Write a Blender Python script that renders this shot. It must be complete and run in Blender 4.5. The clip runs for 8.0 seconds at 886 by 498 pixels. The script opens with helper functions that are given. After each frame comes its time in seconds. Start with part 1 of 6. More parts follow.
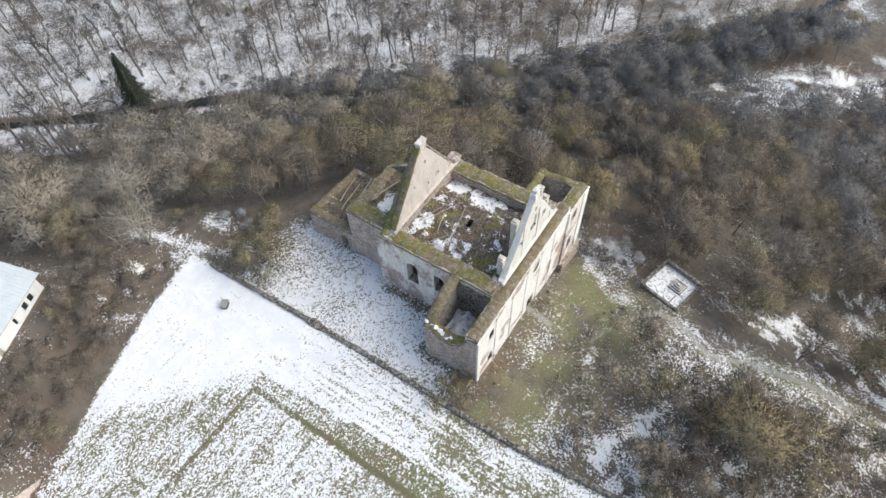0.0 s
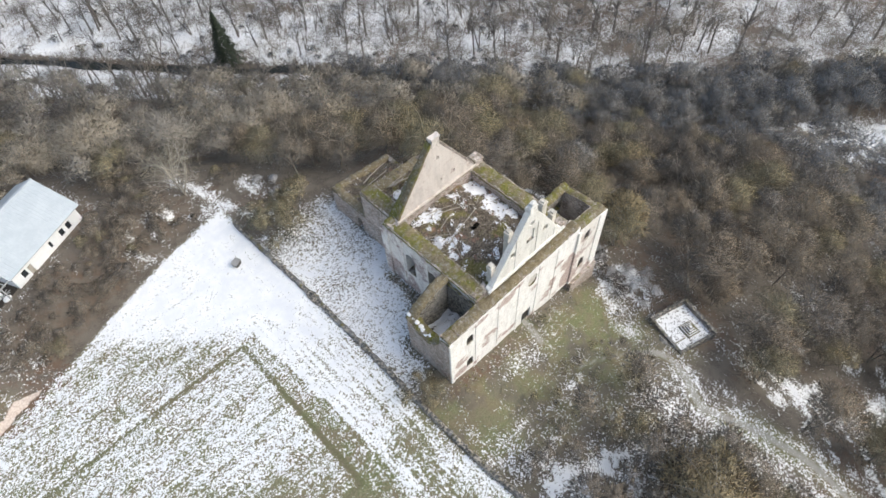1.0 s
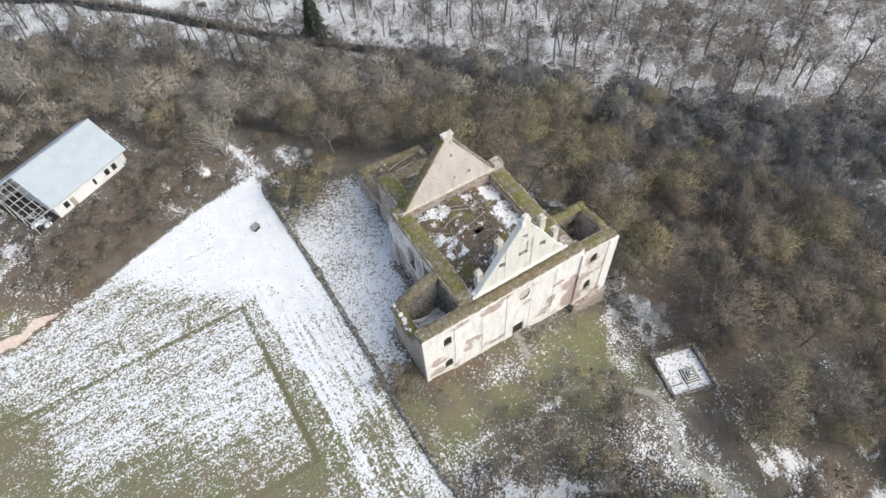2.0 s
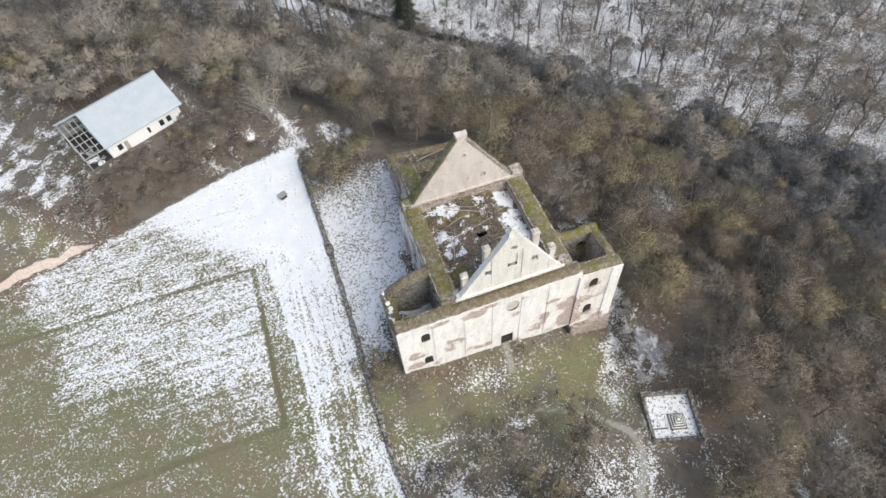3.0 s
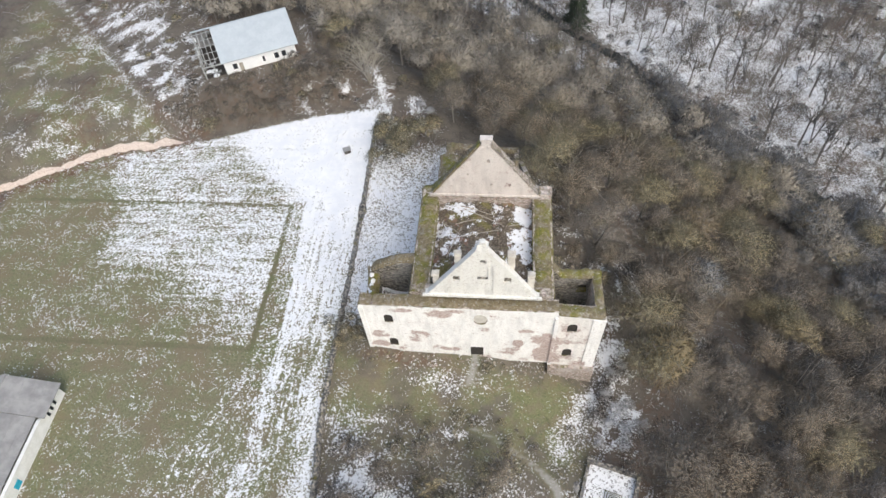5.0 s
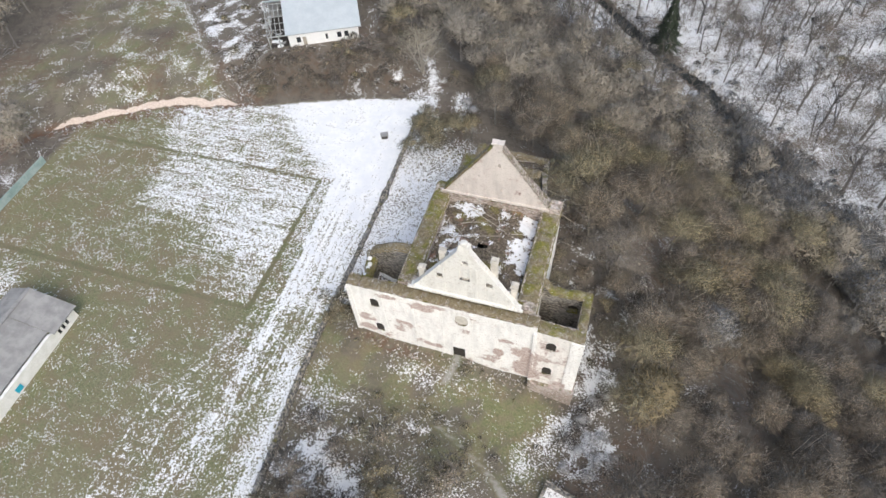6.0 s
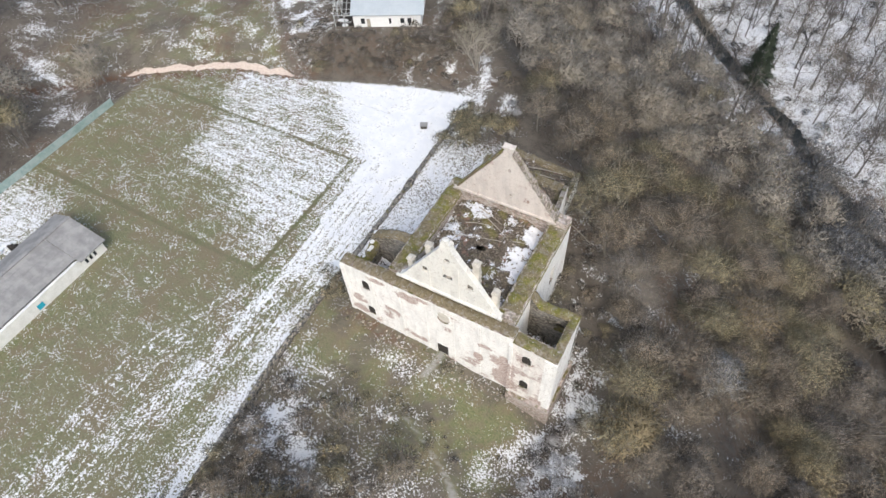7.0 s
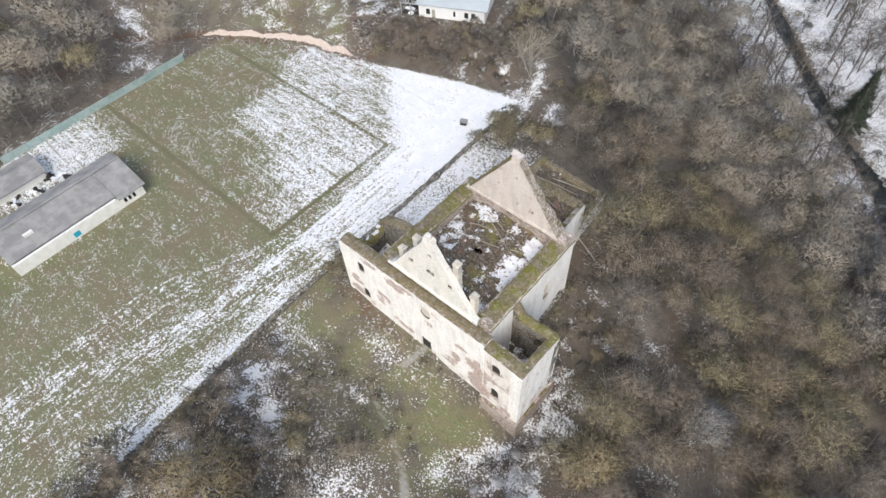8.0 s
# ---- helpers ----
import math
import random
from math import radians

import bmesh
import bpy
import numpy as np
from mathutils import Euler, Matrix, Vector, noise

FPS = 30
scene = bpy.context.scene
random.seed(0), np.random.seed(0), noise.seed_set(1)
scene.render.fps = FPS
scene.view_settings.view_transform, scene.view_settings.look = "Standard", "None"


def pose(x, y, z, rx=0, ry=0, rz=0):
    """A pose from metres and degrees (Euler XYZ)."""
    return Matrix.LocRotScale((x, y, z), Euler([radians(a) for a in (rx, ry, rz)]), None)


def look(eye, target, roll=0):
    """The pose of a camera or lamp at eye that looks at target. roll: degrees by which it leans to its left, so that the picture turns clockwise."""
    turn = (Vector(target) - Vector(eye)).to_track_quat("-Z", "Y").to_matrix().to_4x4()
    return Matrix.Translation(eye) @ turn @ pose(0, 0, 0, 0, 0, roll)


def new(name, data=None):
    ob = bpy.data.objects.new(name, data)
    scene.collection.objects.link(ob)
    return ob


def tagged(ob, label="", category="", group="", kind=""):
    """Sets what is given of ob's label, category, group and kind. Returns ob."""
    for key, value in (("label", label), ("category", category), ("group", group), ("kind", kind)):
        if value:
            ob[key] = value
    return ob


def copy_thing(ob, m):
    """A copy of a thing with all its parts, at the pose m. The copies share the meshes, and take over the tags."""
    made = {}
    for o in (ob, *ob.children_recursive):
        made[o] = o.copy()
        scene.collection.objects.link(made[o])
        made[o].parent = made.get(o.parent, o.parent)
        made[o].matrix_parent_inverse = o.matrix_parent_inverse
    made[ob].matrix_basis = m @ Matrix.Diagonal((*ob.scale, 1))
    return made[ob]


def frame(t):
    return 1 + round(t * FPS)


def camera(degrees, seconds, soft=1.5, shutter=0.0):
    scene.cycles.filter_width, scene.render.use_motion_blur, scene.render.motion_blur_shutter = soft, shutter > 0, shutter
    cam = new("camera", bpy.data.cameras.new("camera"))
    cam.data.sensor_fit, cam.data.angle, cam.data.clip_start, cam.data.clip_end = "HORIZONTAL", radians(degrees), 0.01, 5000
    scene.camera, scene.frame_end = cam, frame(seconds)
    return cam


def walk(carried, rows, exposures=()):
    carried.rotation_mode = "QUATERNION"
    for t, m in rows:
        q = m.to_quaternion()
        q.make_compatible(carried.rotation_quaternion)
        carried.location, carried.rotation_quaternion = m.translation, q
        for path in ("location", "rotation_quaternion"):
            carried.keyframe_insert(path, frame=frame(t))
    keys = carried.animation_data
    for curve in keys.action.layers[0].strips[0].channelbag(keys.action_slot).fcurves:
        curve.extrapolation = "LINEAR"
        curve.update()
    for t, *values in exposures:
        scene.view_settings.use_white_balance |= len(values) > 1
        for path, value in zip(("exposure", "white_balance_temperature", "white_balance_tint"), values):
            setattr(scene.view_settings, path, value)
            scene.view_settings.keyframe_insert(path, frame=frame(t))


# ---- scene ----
cam = camera(71.8, 8.0, soft=1.5)
PATH = [
    (0, (-30.458, -17.297, 82.346), (-29.51, -16.62, 80.72), -2.8),
    (0.5, (-26.758, -21.619, 82.348), (-25.896, -20.845, 80.718), -3.1),
    (1, (-22.423, -25.987, 82.25), (-21.661, -25.114, 80.619), -3.7),
    (1.5, (-18.168, -29.506, 82.048), (-17.504, -28.555, 80.419), -3.9),
    (3, (-2.547, -37.039, 81.862), (-2.245, -35.921, 80.231), -5.3),
    (3.5, (2.483, -38.589, 81.733), (2.668, -37.442, 80.106), -5.4),
    (4, (7.964, -39.495, 81.584), (8.023, -38.331, 79.959), -5.6),
    (4.5, (13.217, -40.065, 81.36), (13.156, -38.894, 79.74), -5.5),
    (6, (29.185, -38.362, 80.671), (28.764, -37.247, 79.065), -4.7),
    (6.5, (34.292, -36.796, 80.395), (33.756, -35.724, 78.794), -4.4),
    (7, (39.224, -34.202, 79.954), (38.576, -33.192, 78.354), -4.6),
    (7.5, (43.85, -31.354, 79.936), (43.1, -30.415, 78.337), -4.4),
    (8, (48.174, -28.134, 79.918), (47.332, -27.275, 78.32), -4.1),
]
walk(cam, [(t, look(eye, target, roll)) for t, eye, target, roll in PATH], exposures=((0.0, -0.44, 6400, 4), (4.0, -0.52, 6410, 5), (8.0, -0.47, 6350, 6)))
# ---------------------------------------------------------------- light
SUN_DIR = Vector((0.42, -0.66, 0.84)).normalized()      # towards the sun
world = bpy.data.worlds.new("world")
scene.world = world
world.use_nodes = True
wn = world.node_tree
sky = wn.nodes.new("ShaderNodeTexSky")
sky.sky_type = "NISHITA"
sky.sun_disc = False
sky.sun_elevation = math.asin(SUN_DIR.z)
sky.sun_rotation = math.atan2(SUN_DIR.x, SUN_DIR.y)
sky.dust_density = 4.0
sky.air_density = 1.0
wn.links.new(sky.outputs[0], wn.nodes["Background"].inputs[0])
wn.nodes["Background"].inputs[1].default_value = 0.290
sun = new("sun", bpy.data.lights.new("sun", "SUN"))
sun.data.energy, sun.data.angle, sun.data.color = 1.55, radians(70), (1.0, 0.97, 0.93)
sun.matrix_world = look(SUN_DIR * 200, (0, 0, 0))

# ---------------------------------------------------------------- material tools


class Nodes:
    """A small builder for node materials."""

    def __init__(self, name, rough=0.9):
        self.mat = bpy.data.materials.new(name)
        self.mat.use_nodes = True
        self.t = self.mat.node_tree
        self.bsdf = self.t.nodes["Principled BSDF"]
        self.bsdf.inputs["Roughness"].default_value = rough
        self.bsdf.inputs["Specular IOR Level"].default_value = 0.25
        self.geo = self.t.nodes.new("ShaderNodeNewGeometry")
        self.pos = self.geo.outputs["Position"]

    def link(self, a, b):
        self.t.links.new(a, b)

    def put(self, socket, value):
        if isinstance(value, bpy.types.NodeSocket):
            self.link(value, socket)
        elif isinstance(value, tuple) and len(value) == 3 and socket.type == "RGBA":
            socket.default_value = (*value, 1)
        else:
            socket.default_value = value

    def noise(self, scale, detail=4.0, rough=0.6, vector=None, stretch=None, offset=0.0):
        v = vector or self.pos
        if stretch:
            m = self.t.nodes.new("ShaderNodeMapping")
            m.inputs["Scale"].default_value = stretch
            m.inputs["Location"].default_value = (offset, offset * 0.7, offset * 1.3)
            self.link(v, m.inputs["Vector"])
            v = m.outputs[0]
        n = self.t.nodes.new("ShaderNodeTexNoise")
        n.inputs["Scale"].default_value = scale
        n.inputs["Detail"].default_value = detail
        n.inputs["Roughness"].default_value = rough
        self.link(v, n.inputs["Vector"])
        return n.outputs["Fac"]

    def math(self, op, a, b=0.0, c=0.0, clamp=False):
        n = self.t.nodes.new("ShaderNodeMath")
        n.operation, n.use_clamp = op, clamp
        for s, v in zip(n.inputs, (a, b, c)):
            self.put(s, v)
        return n.outputs[0]

    def ramp(self, v, lo, hi, a=0.0, b=1.0):
        n = self.t.nodes.new("ShaderNodeMapRange")
        n.interpolation_type = "SMOOTHSTEP"
        for s, x in zip(n.inputs, (v, lo, hi, a, b)):
            self.put(s, x)
        return n.outputs[0]

    def mix(self, fac, a, b, mode="MIX"):
        n = self.t.nodes.new("ShaderNodeMix")
        n.data_type, n.blend_type = "RGBA", mode
        self.put(n.inputs[0], fac)
        self.put(n.inputs[6], a)
        self.put(n.inputs[7], b)
        return n.outputs[2]

    def attribute(self, name):
        n = self.t.nodes.new("ShaderNodeAttribute")
        n.attribute_name = name
        return n.outputs["Fac"]

    def axes(self, socket=None):
        n = self.t.nodes.new("ShaderNodeSeparateXYZ")
        self.link(socket or self.pos, n.inputs[0])
        return n.outputs

    def bump(self, height, strength=0.5, distance=0.05):
        n = self.t.nodes.new("ShaderNodeBump")
        n.inputs["Strength"].default_value = strength
        n.inputs["Distance"].default_value = distance
        self.link(height, n.inputs["Height"])
        self.link(n.outputs[0], self.bsdf.inputs["Normal"])

    def done(self, color):
        self.put(self.bsdf.inputs["Base Color"], color)
        return self.mat


def two_tone(name, a, b, scale=3.0, rough=0.85, bump=0.3, distance=0.03, fine=6.0, stretch=None, metal=0.0):
    """A surface of two tones, mottled at two scales."""
    n = Nodes(name, rough)
    n.bsdf.inputs["Metallic"].default_value = metal
    big = n.noise(scale, 5, stretch=stretch)
    small = n.noise(scale * fine, 3, stretch=stretch)
    f = n.ramp(n.math("ADD", n.math("MULTIPLY", big, 0.65), n.math("MULTIPLY", small, 0.35)), 0.36, 0.64)
    n.bump(small, bump, distance)
    return n.done(n.mix(f, a, b))


def ground_material():
    n = Nodes("ground", 0.95)
    snow, green, soil, litter = (n.attribute(k) for k in ("snow", "green", "soil", "litter"))
    broad, mid = n.noise(0.09, 3), n.noise(0.5, 4)
    fine, tuft = n.noise(4.2, 3, 0.7), n.noise(11.0, 2, 0.6)
    grass = n.mix(n.ramp(fine, 0.35, 0.65), (0.14, 0.13, 0.082), (0.29, 0.27, 0.185))
    grass = n.mix(n.math("MULTIPLY", n.ramp(broad, 0.35, 0.65), 0.7), grass, (0.25, 0.215, 0.145))
    lush = n.mix(n.ramp(fine, 0.3, 0.7), (0.115, 0.13, 0.058), (0.225, 0.228, 0.125))
    c = n.mix(green, grass, lush)
    c = n.mix(n.ramp(n.noise(0.22, 5, 0.7, stretch=(1, 1, 1), offset=8.0), 0.46, 0.62, 0.0, 0.75), c, n.mix(fine, (0.15, 0.12, 0.075), (0.27, 0.22, 0.15)))
    patchy = n.ramp(n.noise(0.8, 5, 0.65, stretch=(1, 1, 1), offset=17.0), 0.44, 0.64)
    c = n.mix(n.math("MULTIPLY", patchy, 0.55), c, n.mix(fine, (0.13, 0.105, 0.07), (0.27, 0.225, 0.16)))
    c = n.mix(n.ramp(tuft, 0.55, 0.75, 0, 0.5), c, (0.08, 0.075, 0.045))
    brush = n.mix(n.ramp(mid, 0.35, 0.65), (0.072, 0.062, 0.053), (0.15, 0.13, 0.11))
    brush = n.mix(n.ramp(tuft, 0.4, 0.7), brush, (0.185, 0.162, 0.132))
    c = n.mix(litter, c, brush)
    c = n.mix(n.math("MULTIPLY", n.attribute("russet"), n.ramp(n.noise(0.9, 4, 0.7, stretch=(1, 1, 1), offset=21.0), 0.40, 0.60)), c, n.mix(fine, (0.10, 0.060, 0.040), (0.19, 0.122, 0.082)))
    earth = n.mix(n.ramp(fine, 0.3, 0.7), (0.46, 0.365, 0.305), (0.66, 0.575, 0.51))
    c = n.mix(n.ramp(n.math("ADD", soil, n.math("MULTIPLY", n.math("SUBTRACT", mid, 0.5), 0.9)), 0.36, 0.50), c, earth)
    # trampled furrows, wheel tracks and the footpath, from the distance to their middle lines
    def line(name, half, soft, lo, hi):
        d = n.math("ADD", n.attribute(name), n.math("MULTIPLY", n.math("SUBTRACT", mid, 0.5), soft))
        return n.math("MULTIPLY", n.ramp(n.math("ABSOLUTE", d), 0.35 * half, half, 1.0, 0.0), n.ramp(n.noise(1.1, 3, 0.6, stretch=(1, 1, 1), offset=half * 40), lo, hi))
    furrow = line("furrow", 0.58, 0.6, 0.20, 0.44)
    wheel = line("wheel", 0.36, 0.5, 0.38, 0.60)
    trail = line("trail", 0.85, 0.4, 0.12, 0.34)
    c = n.mix(n.math("MULTIPLY", furrow, 0.45), c, n.mix(fine, (0.075, 0.075, 0.04), (0.16, 0.15, 0.085)))
    c = n.mix(n.math("MULTIPLY", trail, 0.85), c, n.mix(fine, (0.26, 0.25, 0.225), (0.47, 0.455, 0.43)))
    snow = n.math("SUBTRACT", n.math("ADD", snow, n.math("MULTIPLY", wheel, 0.25)), n.math("MULTIPLY", furrow, 0.29))
    snow = n.math("SUBTRACT", snow, n.math("MULTIPLY", trail, 0.10))
    # mowing rows on the field, ruts along the lane
    rows = n.math("MULTIPLY", n.math("SUBTRACT", n.noise(1.0, 4, 0.65, stretch=(0.10, 1.25, 1), offset=41.0), 0.5), n.attribute("plough"))
    ruts = n.math("MULTIPLY", n.math("SUBTRACT", n.noise(1.0, 4, 0.65, stretch=(1.5, 0.10, 1), offset=47.0), 0.5), n.attribute("ruts"))
    snow = n.math("ADD", snow, n.math("MULTIPLY", n.math("ADD", rows, ruts), n.ramp(snow, 0.10, 0.45, 0.35, 0.85)))
    # snow lies between the tufts: cover sets how many of the small hollows are filled
    def cells(scale):
        v = n.t.nodes.new("ShaderNodeTexVoronoi")
        v.inputs["Scale"].default_value = scale
        w = n.t.nodes.new("ShaderNodeVectorMath")
        w.operation = "MULTIPLY_ADD"
        d = n.t.nodes.new("ShaderNodeTexNoise")
        d.inputs["Scale"].default_value = scale * 1.7
        n.link(n.pos, d.inputs["Vector"])
        n.link(d.outputs["Color"], w.inputs[0])
        w.inputs[1].default_value = (0.55 / scale,) * 3
        n.link(n.pos, w.inputs[2])
        n.link(w.outputs[0], v.inputs["Vector"])
        return n.axes(v.outputs["Color"])[0]
    grain = n.math("ADD", n.math("MULTIPLY", cells(5.0), 0.50), n.math("MULTIPLY", cells(11.0), 0.28))
    grain = n.math("ADD", grain, n.math("MULTIPLY", n.ramp(mid, 0.25, 0.75), 0.22))
    s = n.ramp(n.math("SUBTRACT", n.math("MULTIPLY_ADD", snow, 0.94, 0.03), grain), -0.035, 0.035)
    white = n.mix(n.ramp(mid, 0.3, 0.7), (0.78, 0.79, 0.81), (0.88, 0.88, 0.88))
    veil = n.math("MULTIPLY", n.ramp(snow, 0.50, 1.0, 0.0, 0.36), n.ramp(n.noise(1.6, 4, 0.65, stretch=(1, 1, 1), offset=31.0), 0.30, 0.68))
    c = n.mix(veil, c, white)
    c = n.mix(s, c, white)
    n.bump(n.math("ADD", fine, n.math("MULTIPLY", s, 0.5)), 0.6, 0.12)
    return n.done(c)


def plaster_material(name, wear, tint=(0.74, 0.70, 0.62), fallen=()):
    """Old lime plaster, fallen off in patches down to brick and rubble."""
    n = Nodes(name, 0.92)
    x, y, z = n.axes()
    patch = n.noise(0.32, 6, 0.62)
    edge = n.noise(2.2, 4, 0.65)
    f = n.math("ADD", n.math("MULTIPLY", patch, 0.75), n.math("MULTIPLY", edge, 0.25))
    low = n.ramp(z, -4.5, 3.5, 0.07, 0.0)
    for cx, cz, rx, rz in fallen:                           # large places where the coat has come off
        e = n.math("ADD", n.math("POWER", n.math("DIVIDE", n.math("SUBTRACT", x, cx), rx), 2.0), n.math("POWER", n.math("DIVIDE", n.math("SUBTRACT", z, cz), rz), 2.0))
        e = n.math("ADD", e, n.math("MULTIPLY", n.math("SUBTRACT", edge, 0.5), 2.4))
        f = n.math("ADD", f, n.ramp(e, 0.2, 1.6, 0.19, 0.0))
    bare = n.math("MULTIPLY", n.ramp(n.math("ADD", f, low), wear, wear + 0.06), n.ramp(n.noise(1.1, 5, 0.7, stretch=(1, 1, 1.8), offset=13.0), 0.30, 0.52, 0.65, 1.0))
    stone = n.noise(3.2, 3, 0.5, stretch=(1, 1, 2.2))
    brick = n.mix(n.ramp(stone, 0.35, 0.65), (0.38, 0.275, 0.24), (0.65, 0.55, 0.50))
    brick = n.mix(n.ramp(n.noise(1.0, 3, 0.7, stretch=(2.2, 2.2, 9.0), offset=3.0), 0.50, 0.64, 0.0, 0.6), brick, (0.25, 0.185, 0.16))
    stain = n.noise(0.9, 5, 0.65, stretch=(1, 1, 0.25))
    lime = n.mix(n.ramp(stain, 0.42, 0.72), tint, tuple(0.80 * v for v in tint))
    lime = n.mix(n.ramp(n.noise(5, 4, 0.7), 0.54, 0.70), lime, (0.48, 0.43, 0.37))
    lime = n.mix(n.ramp(n.noise(1.6, 5, 0.75, stretch=(1, 1, 1.5), offset=23.0), 0.60, 0.66, 0, 0.55), lime, (0.36, 0.31, 0.27))
    scuff = n.math("MULTIPLY", n.ramp(n.math("ADD", f, low), wear - 0.09, wear + 0.01, 0.0, 0.32), n.ramp(n.noise(1.7, 5, 0.7, stretch=(1, 1, 1.6), offset=6.0), 0.42, 0.58))
    lime = n.mix(scuff, lime, n.mix(edge, (0.50, 0.42, 0.38), (0.72, 0.64, 0.59)))
    ghost = n.noise(2.6, 4, 0.7, stretch=(1, 1, 4.0), offset=2.0)
    lime = n.mix(n.ramp(ghost, 0.50, 0.66, 0, 0.22), lime, (0.42, 0.37, 0.33))
    n.bump(n.math("SUBTRACT", n.math("MULTIPLY", stone, 0.5), bare), 0.5, 0.06)
    return n.done(n.mix(bare, lime, brick))


def rubble_material(name, a, b, moss=0.0):
    """Coursed rubble stone with pale joints, and moss on what faces up."""
    n = Nodes(name, 0.95)
    v = n.t.nodes.new("ShaderNodeTexVoronoi")
    v.inputs["Scale"].default_value = 2.4
    m = n.t.nodes.new("ShaderNodeMapping")
    m.inputs["Scale"].default_value = (1, 1, 2.0)
    n.link(n.pos, m.inputs["Vector"])
    n.link(m.outputs[0], v.inputs["Vector"])
    cell = n.axes(v.outputs["Color"])[0]
    big = n.noise(0.35, 5)
    c = n.mix(cell, a, b)
    c = n.mix(n.ramp(v.outputs["Distance"], 0.42, 0.62), c, (0.42, 0.38, 0.32))
    course = n.noise(2.2, 4, 0.7, stretch=(1, 1, 3.5), offset=5.0)
    c = n.mix(n.ramp(course, 0.42, 0.60, 0, 0.75), c, tuple(0.45 * x for x in a))
    c = n.mix(n.ramp(big, 0.48, 0.64, 0, 0.4), c, tuple(0.5 * x + 0.27 for x in b))
    if moss:
        up = n.axes(n.geo.outputs["Normal"])[2]
        f = n.math("MULTIPLY", n.ramp(up, 0.4, 0.8), n.ramp(n.noise(0.8, 5), 0.55 - 0.3 * moss, 0.75 - 0.3 * moss))
        c = n.mix(f, c, n.mix(n.ramp(n.noise(3, 3), 0.35, 0.65), (0.085, 0.082, 0.018), (0.17, 0.14, 0.045)))
    n.bump(n.math("SUBTRACT", n.noise(5, 3), v.outputs["Distance"]), 0.7, 0.10)
    return n.done(c)


def moss_material(name="moss_turf", lo=0.48):
    n = Nodes(name, 0.97)
    a = n.ramp(n.noise(0.45, 4), lo, lo + 0.22)
    b = n.ramp(n.noise(3.5, 4, 0.7), 0.35, 0.7)
    c = n.mix(b, (0.145, 0.115, 0.07), (0.27, 0.225, 0.145))
    g = n.mix(b, (0.125, 0.125, 0.03), (0.235, 0.212, 0.062))
    c = n.mix(a, c, g)
    grey = n.ramp(n.noise(1.3, 5, 0.7, offset=9.0, stretch=(1, 1, 1)), 0.50, 0.64)
    c = n.mix(n.math("MULTIPLY", grey, 0.7), c, (0.30, 0.27, 0.225))
    fleck = n.ramp(n.noise(5.5, 2, 0.6, offset=4.0, stretch=(1, 1, 1)), 0.68, 0.72)
    c = n.mix(n.math("MULTIPLY", fleck, 0.8), c, (0.8, 0.8, 0.8))
    n.bump(n.noise(5, 4), 0.4, 0.08)
    return n.done(c)


def debris_material():
    """Turf, earth and thawing snow on the vault."""
    n = Nodes("vault_debris", 0.96)
    x, y, z = n.axes()
    snow = n.attribute("snow")
    g1, g2 = n.noise(0.7, 5, 0.65), n.noise(4.5, 3, 0.7)
    earth = n.mix(n.ramp(g2, 0.35, 0.68), (0.06, 0.048, 0.036), (0.24, 0.20, 0.155))
    earth = n.mix(n.ramp(n.noise(0.3, 5, 0.6), 0.49, 0.64, 0, 0.75), earth, n.mix(n.ramp(g2, 0.3, 0.7), (0.13, 0.12, 0.035), (0.25, 0.22, 0.09)))
    red = n.ramp(n.noise(0.55, 4, 0.6, offset=3.0, stretch=(1, 1, 1)), 0.58, 0.68)
    earth = n.mix(n.math("MULTIPLY", red, 0.7), earth, (0.27, 0.155, 0.12))
    grain = n.math("ADD", n.math("MULTIPLY", g1, 0.5), n.math("MULTIPLY", g2, 0.5))
    s = n.ramp(n.math("SUBTRACT", grain, n.math("MULTIPLY_ADD", snow, -0.42, 0.71)), -0.02, 0.02)
    n.bump(g2, 0.8, 0.15)
    return n.done(n.mix(s, earth, (0.80, 0.81, 0.84)))


def twig_material(name, tones, dense=1.0):
    """Bark tones that change from tree to tree and from twig to twig."""
    n = Nodes(name, 0.9)
    info = n.t.nodes.new("ShaderNodeObjectInfo")
    tree = n.math("FRACT", n.math("ADD", n.attribute("tint"), info.outputs["Random"]))
    ramp = n.t.nodes.new("ShaderNodeValToRGB")
    ramp.color_ramp.elements[0].color = (*tones[0], 1)
    ramp.color_ramp.elements[1].color = (*tones[-1], 1)
    for i in range(1, len(tones) - 1):
        ramp.color_ramp.elements.new(i / (len(tones) - 1)).color = (*tones[i], 1)
    n.link(tree, ramp.inputs[0])
    r = n.ramp(n.geo.outputs["Random Per Island"], 0, 1, 0.93, 1.07)
    c = n.mix(n.ramp(n.noise(0.16, 4, 0.6), 0.35, 0.65, 0.0, 0.55), ramp.outputs[0], tones[1])
    m = n.ramp(n.noise(0.75, 3, 0.6), 0.3, 0.7, 0.80, 1.12)
    mat = n.done(n.mix(1.0, c, n.math("MULTIPLY", r, m), "MULTIPLY"))
    n.bsdf.inputs["Alpha"].default_value = dense             # sprays of fine twigs let some light through
    return mat


